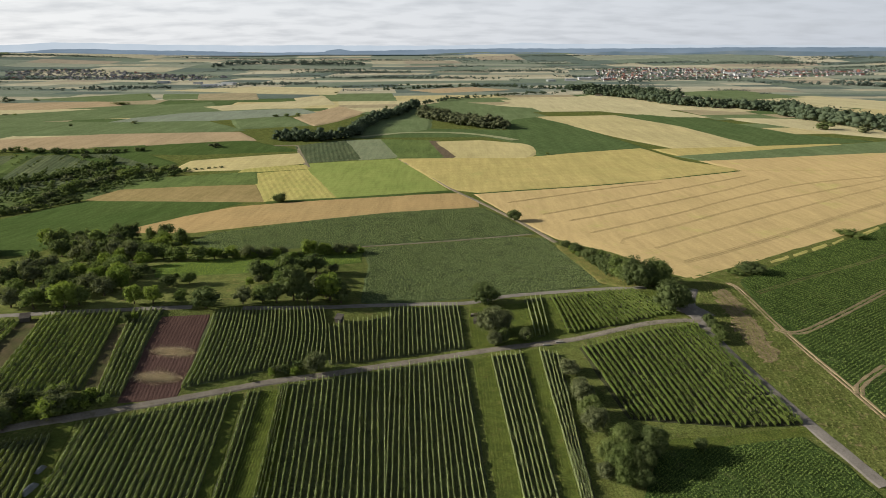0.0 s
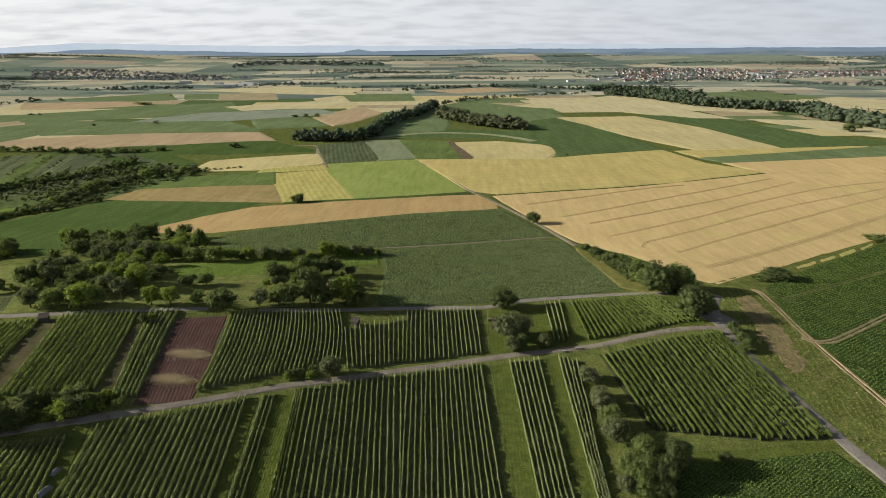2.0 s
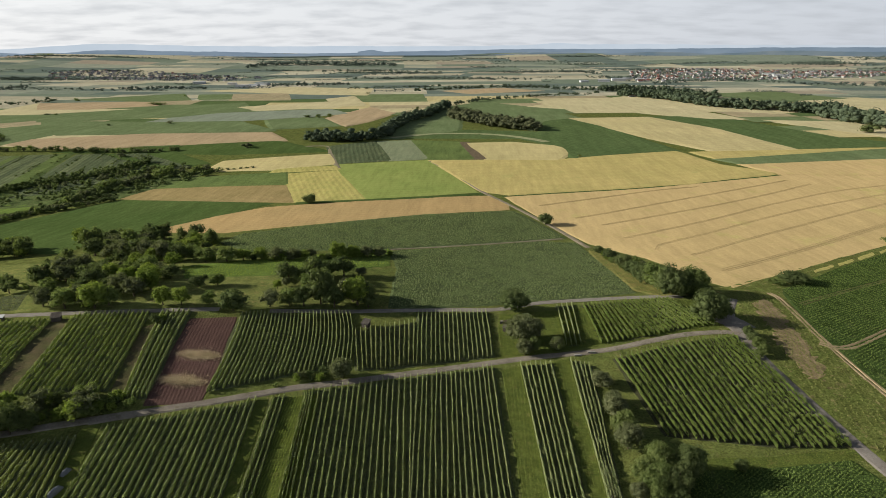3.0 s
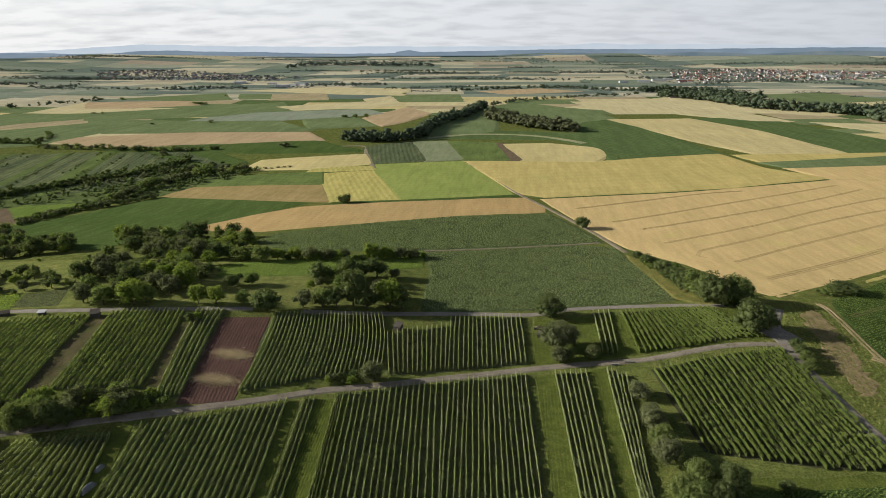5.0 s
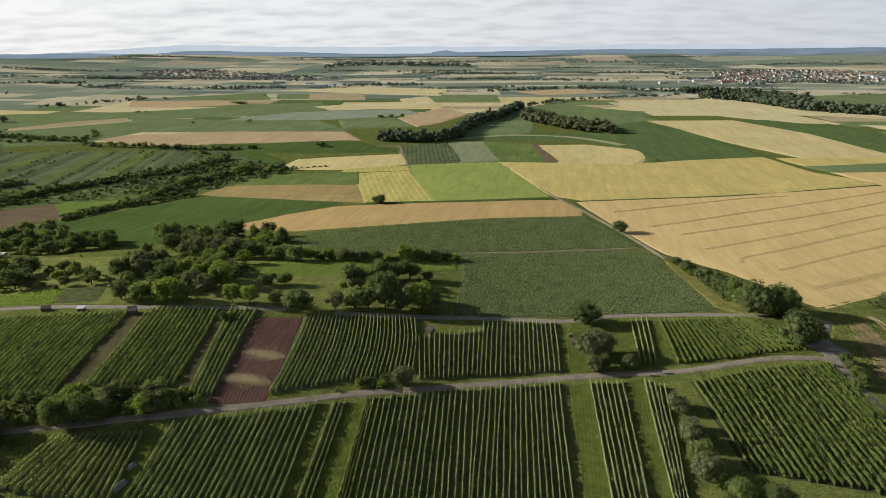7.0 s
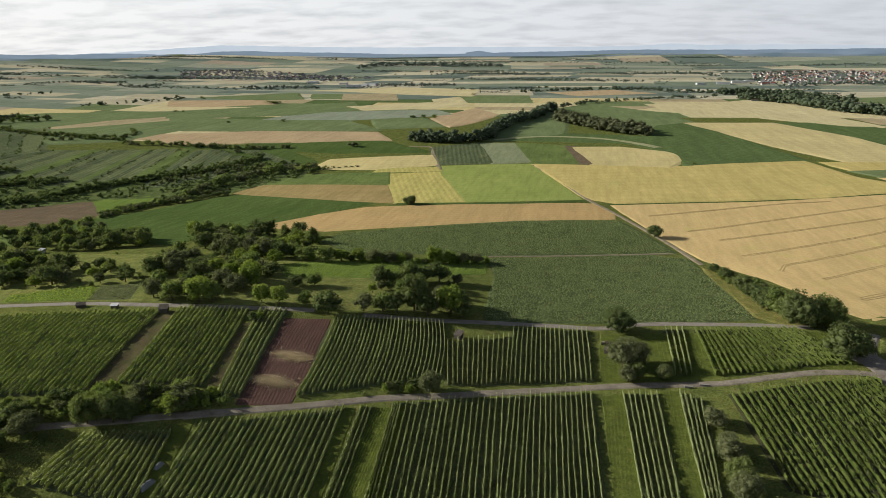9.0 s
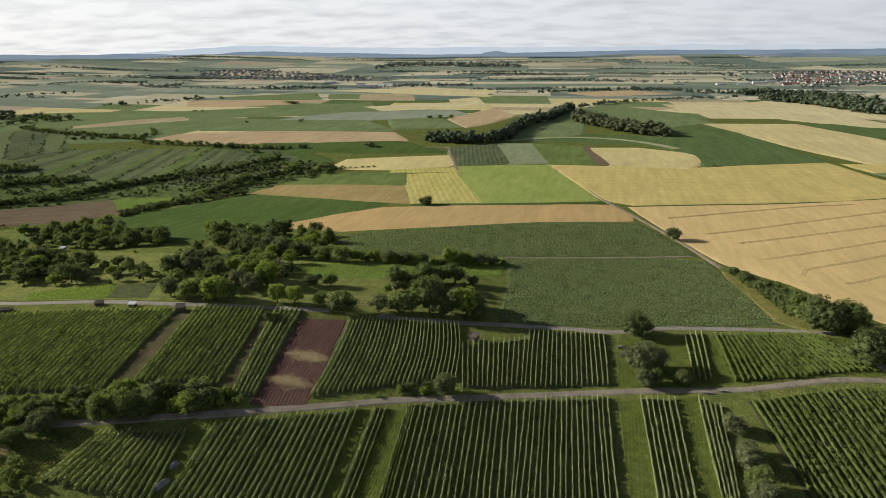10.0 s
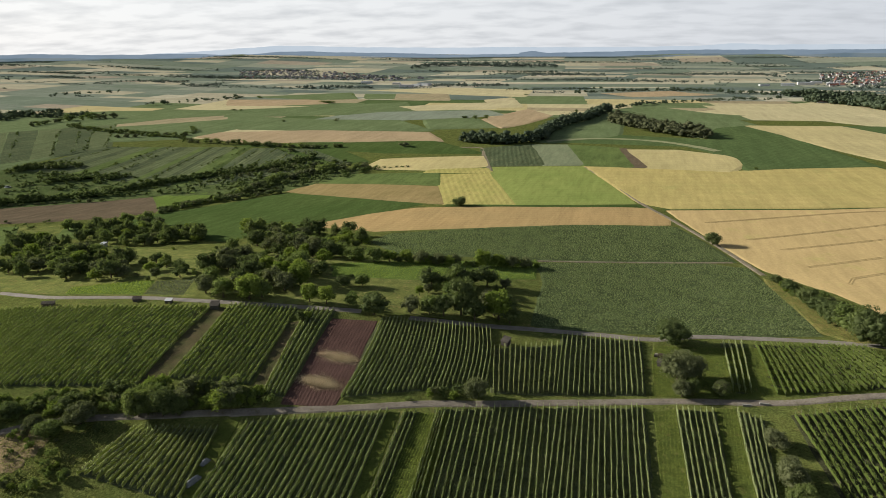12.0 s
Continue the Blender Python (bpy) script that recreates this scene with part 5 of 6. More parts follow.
field("stubble_field", "long orange-tan stubble band", M_stubble, 0.3, [(-224, 402), (-194, 433), (-156, 465), (-98, 477), (-38, 495), (11, 505), (24, 475), (24, 460), (-34, 443), (-87, 420), (-158, 391)])
field("ripening_field", "yellow-green striped ripening crop", M_ripe, 0.6, [(-182, 602), (-134, 615), (-87, 492), (-139, 483)])
field("green_field", "bright light green field", M_brightgreen, 0.6, [(-137, 647), (-49, 674), (2, 521), (-83, 492), (-130, 615)])
field("stubble_field", "pale brown stubble field", M_stubble2, 0.3, [(-301, 526), (-296, 560), (-168, 548), (-142, 482), (-221, 498)])
field("green_strip", "bright green crop strip", M_green, 0.6, [(-296, 567), (-290, 599), (-187, 608), (-169, 556)])
field("wheat_field", "pale yellow wheat strip", M_wheatpale, 0.6, [(-270, 634), (-269, 682), (-165, 712), (-146, 654), (-201, 631)])
field("wheat_field", "pale yellow-green wheat strip", M_ripe, 0.6, [(-195, 613), (-194, 627), (-143, 641), (-136, 624)])
field("green_field", "dark green crop field", M_darkgreen, 0.7, [(-436, 350), (-368, 385), (-365, 429), (-304, 519), (-158, 478), (-196, 430), (-223, 395), (-237, 370), (-243, 347), (-297, 359), (-349, 365), (-390, 356)])
field("brown_field", "brown tilled field", M_tilled, 0.2, [(-500, 403), (-471, 461), (-433, 498), (-375, 442), (-396, 414), (-458, 368)])
field("green_field", "bright green field by a hedge", M_lushfield, 0.5, [(-430, 500), (-390, 538), (-364, 489), (-372, 440)])
field("green_field", "long dark green field", M_darkgreen, 0.7, [(-497, 737), (-259, 816), (-171, 733), (-287, 726), (-387, 744)])
field("brown_green_field", "dark brown-green crop", M_vinefar, 0.7, [(-174, 769), (-124, 810), (-89, 678), (-140, 660)])
field("grey_field", "pale grey-green field", M_greyfield, 0.5, [(-122, 810), (-81, 820), (-51, 689), (-87, 675)])
field("green_field", "mid green crop field", M_green, 0.7, [(-79, 820), (-20, 810), (-1, 690), (-48, 685)])
field("brown_field", "narrow red-brown strip", M_tilled, 0.3, [(-19, 805), (-9, 805), (15, 690), (1, 690)])
field("wheat_field", "tan wheat field with rounded end", M_wheatpale, 0.7, [(-7, 800), (48, 811), (100, 783), (108, 739), (88, 684), (17, 686)])
field("wheat_field", "golden wheat field", M_wheat, 0.8, [(-44, 674), (89, 681), (144, 711), (231, 748), (249, 665), (288, 621), (188, 568), (31, 515), (11, 526)])
field("wheat_field", "large golden wheat field with wheel lines", M_wheat2, 0.8, [(28, 502), (147, 545), (289, 609), (432, 610), (352, 446), (309, 425), (203, 351), (118.3, 280.5), (109.5, 294.5), (102.5, 322), (96.5, 339), (72.5, 372), (58, 415), (36, 479)])
field("wheat_field", "golden wheat field", M_wheat2, 0.8, [(279, 665), (503, 717), (480, 622), (438, 619), (298, 615)])
field("maize_field", "large dark green crop field", M_potato, 0.25, [(140.1, 279.2), (189.1, 325.2), (300, 413), (331, 387), (145.6, 151.6), (135.1, 167.9), (133.2, 190.9), (131.3, 230), (135.8, 258.8)])
field("rough_grass", "rough grass and weeds beside the road", M_rough, 0.05, [(119, 273.1), (129.9, 274.2), (132.3, 251.3), (129, 204.6), (132.8, 164.4), (132.5, 134.5), (118.1, 134.6), (114.4, 152.7), (109.4, 174.2), (104.4, 204.2), (103.1, 226.9), (106.1, 243.4)])
field("green_field", "dark green field before the copse", M_darkgreen, 0.7, [(-101, 846), (-53, 936), (94, 912), (114, 1072), (169, 1089), (234, 757), (139, 719), (108, 699), (108, 774), (65, 853)])
strip("grass_path", "pale grass path round the far field", M_paths, 8, 0.55, [(-110, 843), (-89, 862), (-51, 887), (-3, 890), (40, 875), (76, 840), (93, 815)], 0.1)
field("green_field", "green field in front of the copse", M_green, 0.7, [(-122, 846), (-117, 949), (-55, 1282), (-24, 1134), (-26, 923), (-100, 841)])
field("green_field", "green field behind the copse", M_green, 0.7, [(-55, 1282), (20, 1399), (129, 1270), (171, 1107), (112, 1055), (84, 937), (-38, 1115)])
field("wheat_field", "golden wheat field in the plain", M_wheat, 0.8, [(159, 1089), (315, 1116), (352, 958), (377, 771), (278, 757), (243, 838)])
field("green_field", "dark green field in the plain", M_darkgreen, 0.8, [(300, 1116), (414, 1134), (479, 877), (540, 814), (386, 775), (363, 952)])
field("wheat_field", "narrow golden strip", M_wheat, 0.8, [(253, 744), (487, 785), (484, 758), (266, 705)])
field("green_field", "green strip between wheat fields", M_green, 0.8, [(263, 697), (561, 804), (586, 767), (511, 729), (283, 669)])
field("wheat_field", "pale winding wheat strip", M_wheatpale, 0.8, [(109, 1294), (207, 1428), (321, 1331), (407, 1236), (446, 1089), (389, 1089), (291, 1204), (192, 1247)])
field("wheat_field", "pale wheat field by the wood", M_wheatpale, 0.8, [(244, 1427), (382, 1590), (431, 1427), (542, 1331), (673, 1247), (535, 1183), (407, 1270)])
field("wheat_field", "pale wheat field by the wood", M_wheatpale, 0.8, [(473, 1072), (605, 1047), (651, 938), (588, 844), (549, 889)])
field("stubble_field", "long orange-brown stubble field", M_stubble, 0.5, [(-593, 778), (-590, 818), (-455, 876), (-293, 894), (-248, 818), (-377, 791), (-497, 762)])
field("green_field", "green crop field with lone trees", M_green, 0.8, [(-707, 1024), (-525, 1012), (-387, 1028), (-290, 913), (-458, 882), (-570, 861), (-607, 886)])
field("grey_field", "pale grey-green field", M_greyfield, 0.8, [(-525, 1012), (-497, 1138), (-280, 1236), (-229, 1151), (-390, 1036)])
field("green_field", "mid green field", M_green, 0.8, [(-337, 1046), (-269, 1097), (-210, 977), (-293, 936)])
field("brown_field", "red-brown tilled field", M_stubble, 0.8, [(-243, 1088), (-205, 1271), (-147, 1163), (-171, 1054), (-193, 977)])
field("wheat_field", "straw-coloured field", M_wheatpale, 0.8, [(-736, 1751), (-563, 1944), (-298, 1866), (-269, 1591), (-430, 1628)])
field("wheat_field", "straw-coloured field", M_wheatpale, 0.8, [(-466, 1271), (-322, 1399), (-271, 1271), (-405, 1204)])
field("stubble_field", "orange-tan stubble field", M_stubble, 0.8, [(-914, 1333), (-719, 1386), (-650, 1295), (-746, 1226), (-835, 1216)])
field("green_field", "green field on the plain", M_green, 0.8, [(-903, 1429), (-742, 1629), (-641, 1429), (-719, 1386)])
field("green_field", "long green field on the plain", M_green, 0.8, [(-633, 1237), (-496, 1372), (-430, 1215), (-512, 1089), (-698, 1009), (-770, 1117)])
field("stubble_field", "pale red-brown field", M_stubble, 0.8, [(-82, 1750), (74, 1866), (176, 1749), (-6, 1647)])
field("green_field", "green field on the plain", M_green, 0.8, [(-680, 1592), (-608, 1610), (-554, 1458), (-616, 1443)])
field("stubble_field", "tan stubble field on the plain", M_stubble2, 0.8, [(-605, 1610), (-481, 1648), (-418, 1443), (-541, 1428)])
field("wheat_field", "cream-coloured field", M_wheatpale, 0.8, [(-333, 1474), (-290, 1556), (-224, 1319), (-276, 1295)])
field("green_field", "green field by the river wood", M_green, 0.8, [(567, 1646), (784, 1748), (842, 1520), (643, 1427)])
field("wheat_field", "straw field by the river wood", M_wheatpale, 0.8, [(684, 1520), (888, 1554), (957, 1398), (834, 1214), (740, 1331)])

# vineyard slopes beyond the valley
far_parcels()
terraces("narrow vineyard strip on the far slope", [(-629, 537), (-644, 671), (-426, 542), (-474, 727)], 15, [M_vinefar, M_vinepale, M_vinefar, M_vinepale, M_green])
terraces("narrow vineyard strip on the far slope", [(-417, 544), (-463, 723), (-350, 596), (-376, 724)], 8, [M_vinefar, M_vinepale, M_vinefar])
terraces("narrow vineyard strip on the far slope", [(-336, 646), (-449, 726), (-286, 671), (-350, 734)], 4, [M_vinefar, M_darkgreen])
terraces("distant vineyard strip on the hillside", [(-677, 512), (-906, 706), (-644, 671), (-799, 859)], 8, [M_vinefar, M_vinepale, M_vinefar])
terraces("narrow field strip beside the woodland", [(-407, 303), (-463, 346), (-357, 348), (-376, 388)], 3, [M_green, M_meadow])

# leafy crops
crop_plants("grey-green leafy crop plants in rows", M_beetleaf, [(-34.6, 252.1), (11.5, 260), (55.4, 267.4), (72.2, 271.6), (67.9, 325.8), (61.8, 371.8), (40.6, 374.6), (-46.3, 342.9), (-37.5, 307.4)], 1.0, 0.56, 1, 71)
crop_plants("grey-green leafy crop plants in rows", M_beetleaf, [(-120.2, 333.1), (-47.3, 350.8), (55, 383.4), (46, 412), (28, 454), (-34, 438), (-86, 415), (-145, 384), (-148.2, 360.9)], 1.2, 0.66, 2, 71)
crop_plants("dark green leafy crop plants", M_potatoleaf, [(140.1, 279.2), (189.1, 325.2), (300, 413), (331, 387), (145.6, 151.6), (135.1, 167.9), (133.2, 190.9), (131.3, 230), (135.8, 258.8)], 0.9, 0.45, 3, 54)
crop_plants("dark green leafy crop plants", M_potatoleaf, [(62.9, 153.5), (83.2, 154.3), (104.2, 157.6), (109.8, 144.9), (112.3, 132.7), (104.4, 120.5), (45.5, 122.6)], 0.62, 0.42, 4, 54)
crop_plants("rough weeds and tall grass", M_weedleaf, [(119, 273.1), (129.9, 274.2), (132.3, 251.3), (129, 204.6), (132.8, 164.4), (118.1, 134.6), (114.4, 152.7), (109.4, 174.2), (104.4, 204.2), (103.1, 226.9), (106.1, 243.4)], 1.5, 0.5, 5, 10)
field("grass_bank", "dry tan grass bank beside the hedge", M_bank, 0.1, [(66.8, 354.7), (73.5, 343.1), (85.3, 293.5), (93.8, 267.8), (83.1, 266.2), (73.5, 274.9), (67.6, 332.5)])
field("grass_margin", "rough green margin between wheat and crop", M_rough, 0.05, [(117.1, 280.4), (201, 347), (306, 421), (298, 410), (187.8, 322.7), (139.7, 278.2), (119.9, 268.9)])
field("flower_strip", "pale yellow flowering strip on the margin", M_ripe, 0.15, [(176.6, 319.9), (190.5, 332.4), (188.8, 328.6), (175, 316.3)])
field("flower_strip", "pale yellow flowering strip on the margin", M_ripe, 0.15, [(198, 336.8), (208, 346), (207, 343), (196.2, 333.1)])
field("flower_strip", "pale yellow flowering strip on the margin", M_ripe, 0.15, [(217, 351), (229, 362), (227, 358), (215, 347)])
field("flower_strip", "pale yellow flowering strip on the margin", M_ripe, 0.15, [(238, 367), (249, 377), (246, 373), (236, 363)])
field("flower_strip", "pale yellow flowering strip on the margin", M_ripe, 0.15, [(274, 393), (291, 408), (288, 403), (271, 388)])
crop_plants("weeds growing into bare soil", M_weedleaf, [(120.6, 263.3), (120.3, 240.8), (118.7, 219.9), (118.3, 207), (114.5, 193.9), (108.7, 193.9), (110.3, 213.1), (114.3, 240.5)], 0.9, 0.35, 16, 0)
crop_plants("sparse weeds on the bare soil", M_weedleaf, [(126.5, 264.5), (126.8, 244.0), (123.5, 215.0), (119.0, 196.5), (110.0, 195.5), (111.5, 225.0), (117.5, 258.0)], 1.9, 0.4, 34, 0)
crop_plants("rough grass and weeds by the bushes", M_weedleaf, [(-175.8, 138.4), (-163.2, 144.6), (-150.1, 152.9), (-141.7, 155.4), (-143.6, 137.3), (-144.7, 123.1), (-154.5, 120)], 0.8, 0.45, 17, 0)
crop_plants("rough grass and weeds by the road", M_weedleaf, [(-195.6, 143.5), (-154.6, 160.3), (-114.7, 172.1), (-112.9, 169.3), (-150.3, 155.5), (-189.7, 138.8)], 0.9, 0.45, 18, 0)
field("bare_soil", "bare brown soil beside the track", M_soil, 0.05, [(121.8, 259.4), (122.4, 261.6), (123.7, 262.3), (124.3, 262.7), (125.2, 264.1), (126.0, 258.9), (125.4, 256.8), (124.6, 255.3), (125.8, 253.6), (126.1, 251.8), (125.0, 251.7), (125.2, 248.1), (124.3, 247.3), (126.0, 244.8), (123.8, 244.2), (123.0, 241.3), (124.3, 240.4), (123.4, 238.7), (120.6, 237.3), (122.2, 233.1), (123.1, 233.5), (122.4, 230.2), (122.7, 229.3), (123.8, 228.3), (122.5, 226.9), (122.0, 223.3), (122.6, 222.9), (121.7, 219.9), (121.8, 216.6), (122.0, 217.6), (119.7, 215.4), (120.0, 214.3), (118.8, 211.0), (121.1, 211.1), (118.3, 207.9), (119.9, 206.2), (120.4, 204.1), (118.7, 202.7), (119.0, 202.1), (116.8, 199.0), (118.0, 199.6), (116.6, 198.4), (114.1, 196.8), (111.0, 196.7), (113.1, 197.8), (111.6, 200.5), (112.5, 202.9), (111.4, 202.5), (112.3, 206.8), (112.8, 207.5), (111.6, 209.2), (111.5, 211.3), (111.2, 212.4), (112.0, 214.5), (112.5, 218.0), (113.8, 218.8), (110.8, 218.8), (112.3, 221.3), (111.0, 223.6), (114.2, 223.1), (112.5, 225.3), (113.7, 228.3), (115.7, 229.2), (114.8, 231.3), (115.9, 233.5), (115.8, 233.6), (114.6, 235.5), (116.3, 238.6), (114.9, 239.3), (115.9, 240.8), (114.8, 243.5), (118.1, 244.6), (115.8, 245.4), (115.5, 248.7), (117.9, 249.9), (117.8, 251.7), (118.1, 251.9), (117.9, 255.0), (118.1, 256.2), (118.4, 258.0), (120.4, 259.6)])
crop_plants("tufts of dry and green grass on the bank", M_weedleaf, [(66.8, 354.7), (73.5, 343.1), (85.3, 293.5), (93.8, 267.8), (83.1, 266.2), (73.5, 274.9), (67.6, 332.5)], 1, 0.4, 21, 0)

# trees standing singly
trees("trees by the vineyards", [(58.5, 151.0, 12.0, 9.5, 2), (51.5, 152.5, 12.0, 9.5, 0), (54.2, 146.0, 9.6, 8.5, 2), (48.5, 146.5, 10.4, 8.5, 0), (49.0, 141.5, 7.4, 7.5, 0), (53.2, 141.0, 5.8, 6.5, 2), (44.1, 144.0, 6.2, 5.4, 1), (46.2, 150.0, 9.0, 7.2, 0), (45.4, 163.5, 10.5, 8.8, 1), (44.6, 177.9, 9.0, 8.3, 1), (45.1, 169.9, 8.8, 8.0, 0), (43.2, 193.9, 6.6, 7.8, 1), (45.2, 184.5, 5.6, 5.6, 1), (18.5, 252.4, 12.3, 13.7, 3), (18.5, 224.6, 13.6, 12.3, 1), (22.5, 225.3, 12.3, 11.0, 1), (19.5, 214.8, 7.5, 6.4, 1), (22.7, 217.1, 6.7, 5.6, 0), (31.4, 218.2, 6.2, 5.6), (-44.2, 196.8, 9.2, 8.7), (-121.6, 222.9, 5.2, 4.8)])
trees("trees by the vineyards", [(-119.7, 225.8, 4.0, 4.0)])
trees("trees along the hedge bank", [(93.1, 239.0, 16.7, 15.3, 3), (98.5, 239.9, 11.6, 9.3, 3), (87.0, 267.6, 18.0, 15.5, 3), (96.4, 269.4, 15.8, 14.4, 7), (82.9, 279.4, 13.2, 13.3, 0), (79.3, 291.9, 10.9, 10.5, 3), (77.0, 315.9, 9.4, 10.1, 3), (74.3, 334.8, 7.4, 8.2, 3), (70.7, 348.9, 5.7, 6.5, 3), (90.8, 266.4, 13.7, 11.7, 3), (85.7, 273.6, 12.9, 11.5, 4), (81.0, 285.4, 10.2, 10.3, 3), (98.8, 266.0, 12.6, 11.2, 4), (78.2, 303.4, 9.0, 9.8, 3), (102.8, 224.9, 5.3, 5.3), (102.7, 220.2, 5.2, 5.2), (102.6, 215.7, 5.2, 5.1), (153.1, 295.1, 6.6, 16.3, 3), (141.5, 288.1, 4.3, 8.2), (256.9, 381.7, 6.8, 17.8)])
trees("trees along the hedge bank", [(101.0, 209.8, 5.1, 4.6), (104.0, 213.1, 4.3, 3.8), (73.4, 153.8, 4.3, 4.2), (115.9, 703.1, 5.3, 5.0), (-275.7, 764.3, 9.0, 16.4)])
trees("lone field trees", [(48.8, 418.1, 10.1, 11.2), (-126.6, 477.7, 8.8, 11.0)])
trees("orchard trees", [(-96.5, 237.7, 11.1, 13.4), (-119.0, 240.5, 10.6, 9.8), (-126.7, 240.2, 9.7, 8.4), (-108.3, 242.9, 7.0, 7.5), (-83.4, 243.8, 9.0, 9.9), (-63.7, 250.3, 19.9, 12.6), (-75.8, 246.0, 10.0, 10.0), (-70.1, 246.9, 11.0, 11.0), (-57.2, 247.6, 11.1, 11.0), (-48.5, 252.7, 16.7, 15.1), (-43.6, 250.9, 11.7, 9.7), (-71.5, 262.7, 10.5, 10.6), (-80.5, 277.7, 6.5, 8.5), (-113.9, 265.4, 7.0, 8.1), (-121.3, 261.9, 6.4, 8.0), (-152.7, 235.6, 13.1, 13.7), (-164.9, 235.1, 10.8, 11.4), (-175.8, 237.7, 10.2, 10.4), (-160.7, 239.5, 10.3, 9.7), (-148.8, 239.0, 10.0, 10.4)])
trees("orchard trees", [(-143.4, 248.8, 9.9, 11.0), (-151.9, 253.4, 11.0, 11.2), (-140.4, 257.3, 12.6, 11.8)])
trees("trees along the field hedge", [(-110.7, 315.6, 7.6, 8.9), (-102.1, 314.5, 8.7, 9.5), (-93.7, 316.4, 7.6, 9.0), (-85.9, 321.2, 6.5, 8.5), (-71.2, 322.8, 11.9, 10.3), (-64.2, 326.3, 8.1, 8.6), (-56.7, 327.3, 7.8, 8.6), (-50.4, 330.6, 7.0, 8.1), (-223.6, 370.7, 10.0, 13.2), (-188.6, 322.9, 12.4, 12.8), (-176.4, 320.1, 12.3, 12.7), (-161.6, 311.5, 13.2, 12.4), (-211.8, 333.3, 12.2, 13.2), (-152.0, 310.0, 12.0, 11.1), (-146.8, 314.8, 9.3, 10.1), (-137.5, 308.3, 9.1, 11.1), (-126.1, 307.6, 10.2, 12.2), (-118.8, 311.5, 8.6, 10.0), (-154.5, 355.5, 4.8, 14.7), (-191.6, 290.3, 11.3, 11.6)])
trees("trees along the field hedge", [(-172.0, 275.8, 10.8, 11.0), (-187.6, 271.0, 10.1, 10.9), (-144.4, 265.4, 11.5, 11.7), (-139.5, 274.1, 8.2, 9.9), (-155.0, 266.2, 10.5, 10.7), (-183.0, 252.3, 8.6, 10.2), (-200.7, 271.1, 8.1, 9.3)])
trees("trees on the plain", [(-478.8, 993.6, 7.4, 10.5), (-560.7, 966.0, 5.6, 7.7), (-281.4, 1088.1, 8.1, 13.4), (-264.1, 1088.1, 8.1, 11.5), (-246.9, 1096.9, 8.1, 11.6), (-697.0, 1539.1, 5.0, 6.7), (-877.6, 1400.1, 8.0, 17.1), (-933.9, 1400.1, 6.8, 19.6), (-656.7, 1319.9, 7.5, 39.2), (-759.7, 1116.7, 4.6, 11.8), (-744.0, 1116.7, 4.6, 8.8), (-270.7, 1647.3, 5.3, 14.3), (549.7, 925.7, 18.4, 29.5), (587.9, 889.0, 13.3, 23.6), (-105.4, 1214.4, 9.9, 10.6), (-455.1, 740.0, 10.0, 14.6), (-476.6, 739.5, 8.7, 11.9), (-406.8, 715.3, 7.2, 11.6)])
trees("bushes by the road", [(-142.5, 157.8, 11.6, 9.1, 0), (-135.4, 159.9, 10.9, 9.8, 2), (-140.2, 160.1, 10.6, 8.1, 0), (-130.7, 161.9, 7.6, 7.1, 2), (-157.5, 150.2, 8.1, 9.7, 1), (-161.8, 143.2, 6.5, 9.1, 0), (-180.0, 145.8, 6.6, 7.7, 2), (-119.0, 169.2, 6.5, 8.2, 0), (-169.2, 144.1, 5.4, 5.8, 1), (18.5, 216.1, 5.8, 4.0), (23.0, 216.4, 6.6, 4.4), (20.7, 224.6, 5.6, 4.9), (31.6, 218.1, 5.8, 5.8)])

# groves, woods and hedges
grove("woodland_tree", [(-359.3, 334.8), (-398.5, 372.0), (-363.0, 389.7), (-312.4, 388.1), (-246.1, 348.3), (-287.7, 325.5)], 90, 5.2, 9.4)
grove("woodland_tree", [(-259.3, 246.9), (-311.1, 296.6), (-267.6, 302.6), (-206.5, 266.1), (-199.2, 256.7)], 48, 5.2, 9.4)
grove("woodland_tree", [(-210.2, 317.9), (-247.8, 378.0), (-235.4, 395.8), (-186.0, 373.0), (-150.7, 375.7), (-144.7, 339.4), (-158.3, 324.3)], 78, 5.2, 10)
grove("woodland_tree", [(-196.3, 256.8), (-214.3, 289.2), (-210.2, 317.9), (-156.8, 321.3), (-140.9, 288.9), (-142.1, 262.8), (-141.5, 240.5), (-178.7, 239.0)], 62, 5.4, 10)
grove("woodland_tree", [(-300, 243), (-335, 275), (-395, 325), (-360, 335), (-311, 297), (-262, 248)], 55, 5.2, 9.4)
grove("bush", [(-199.1, 146.3), (-172.4, 160), (-153.3, 169), (-136.1, 172.4), (-115.6, 173.5), (-114.8, 169), (-134.8, 162.3), (-151.4, 156.8), (-167.9, 151.2), (-191.2, 140)], 85, 2.86, 5.85)
grove("bush", [(-140.2, 175.9), (-124.2, 179), (-108.2, 177.5), (-105.3, 173.4), (-120.1, 168.4), (-133.9, 165.8)], 30, 2.6, 5.2)
grove("bush", [(-67.4, 189.1), (-57.8, 196.2), (-47.5, 199), (-36.5, 198), (-43.9, 195.2), (-58.1, 189.7)], 14, 1.56, 3.12)
grove("bush", [(71.1, 346.1), (85.4, 328.6), (102.4, 294.8), (103, 268.4), (88.8, 268.1), (74.9, 296.8)], 38, 2.34, 4.68)
grove("bush", [(100.2, 260.4), (106.4, 260.4), (101, 240.4), (94.4, 236.6)], 9, 2.34, 4.16)
grove("bush", [(-400, 321), (-295, 375), (-211.1, 317.7), (-173.9, 262.8), (-190.9, 244), (-247.7, 232.6), (-297.7, 238.9)], 45, 1.56, 3.38)
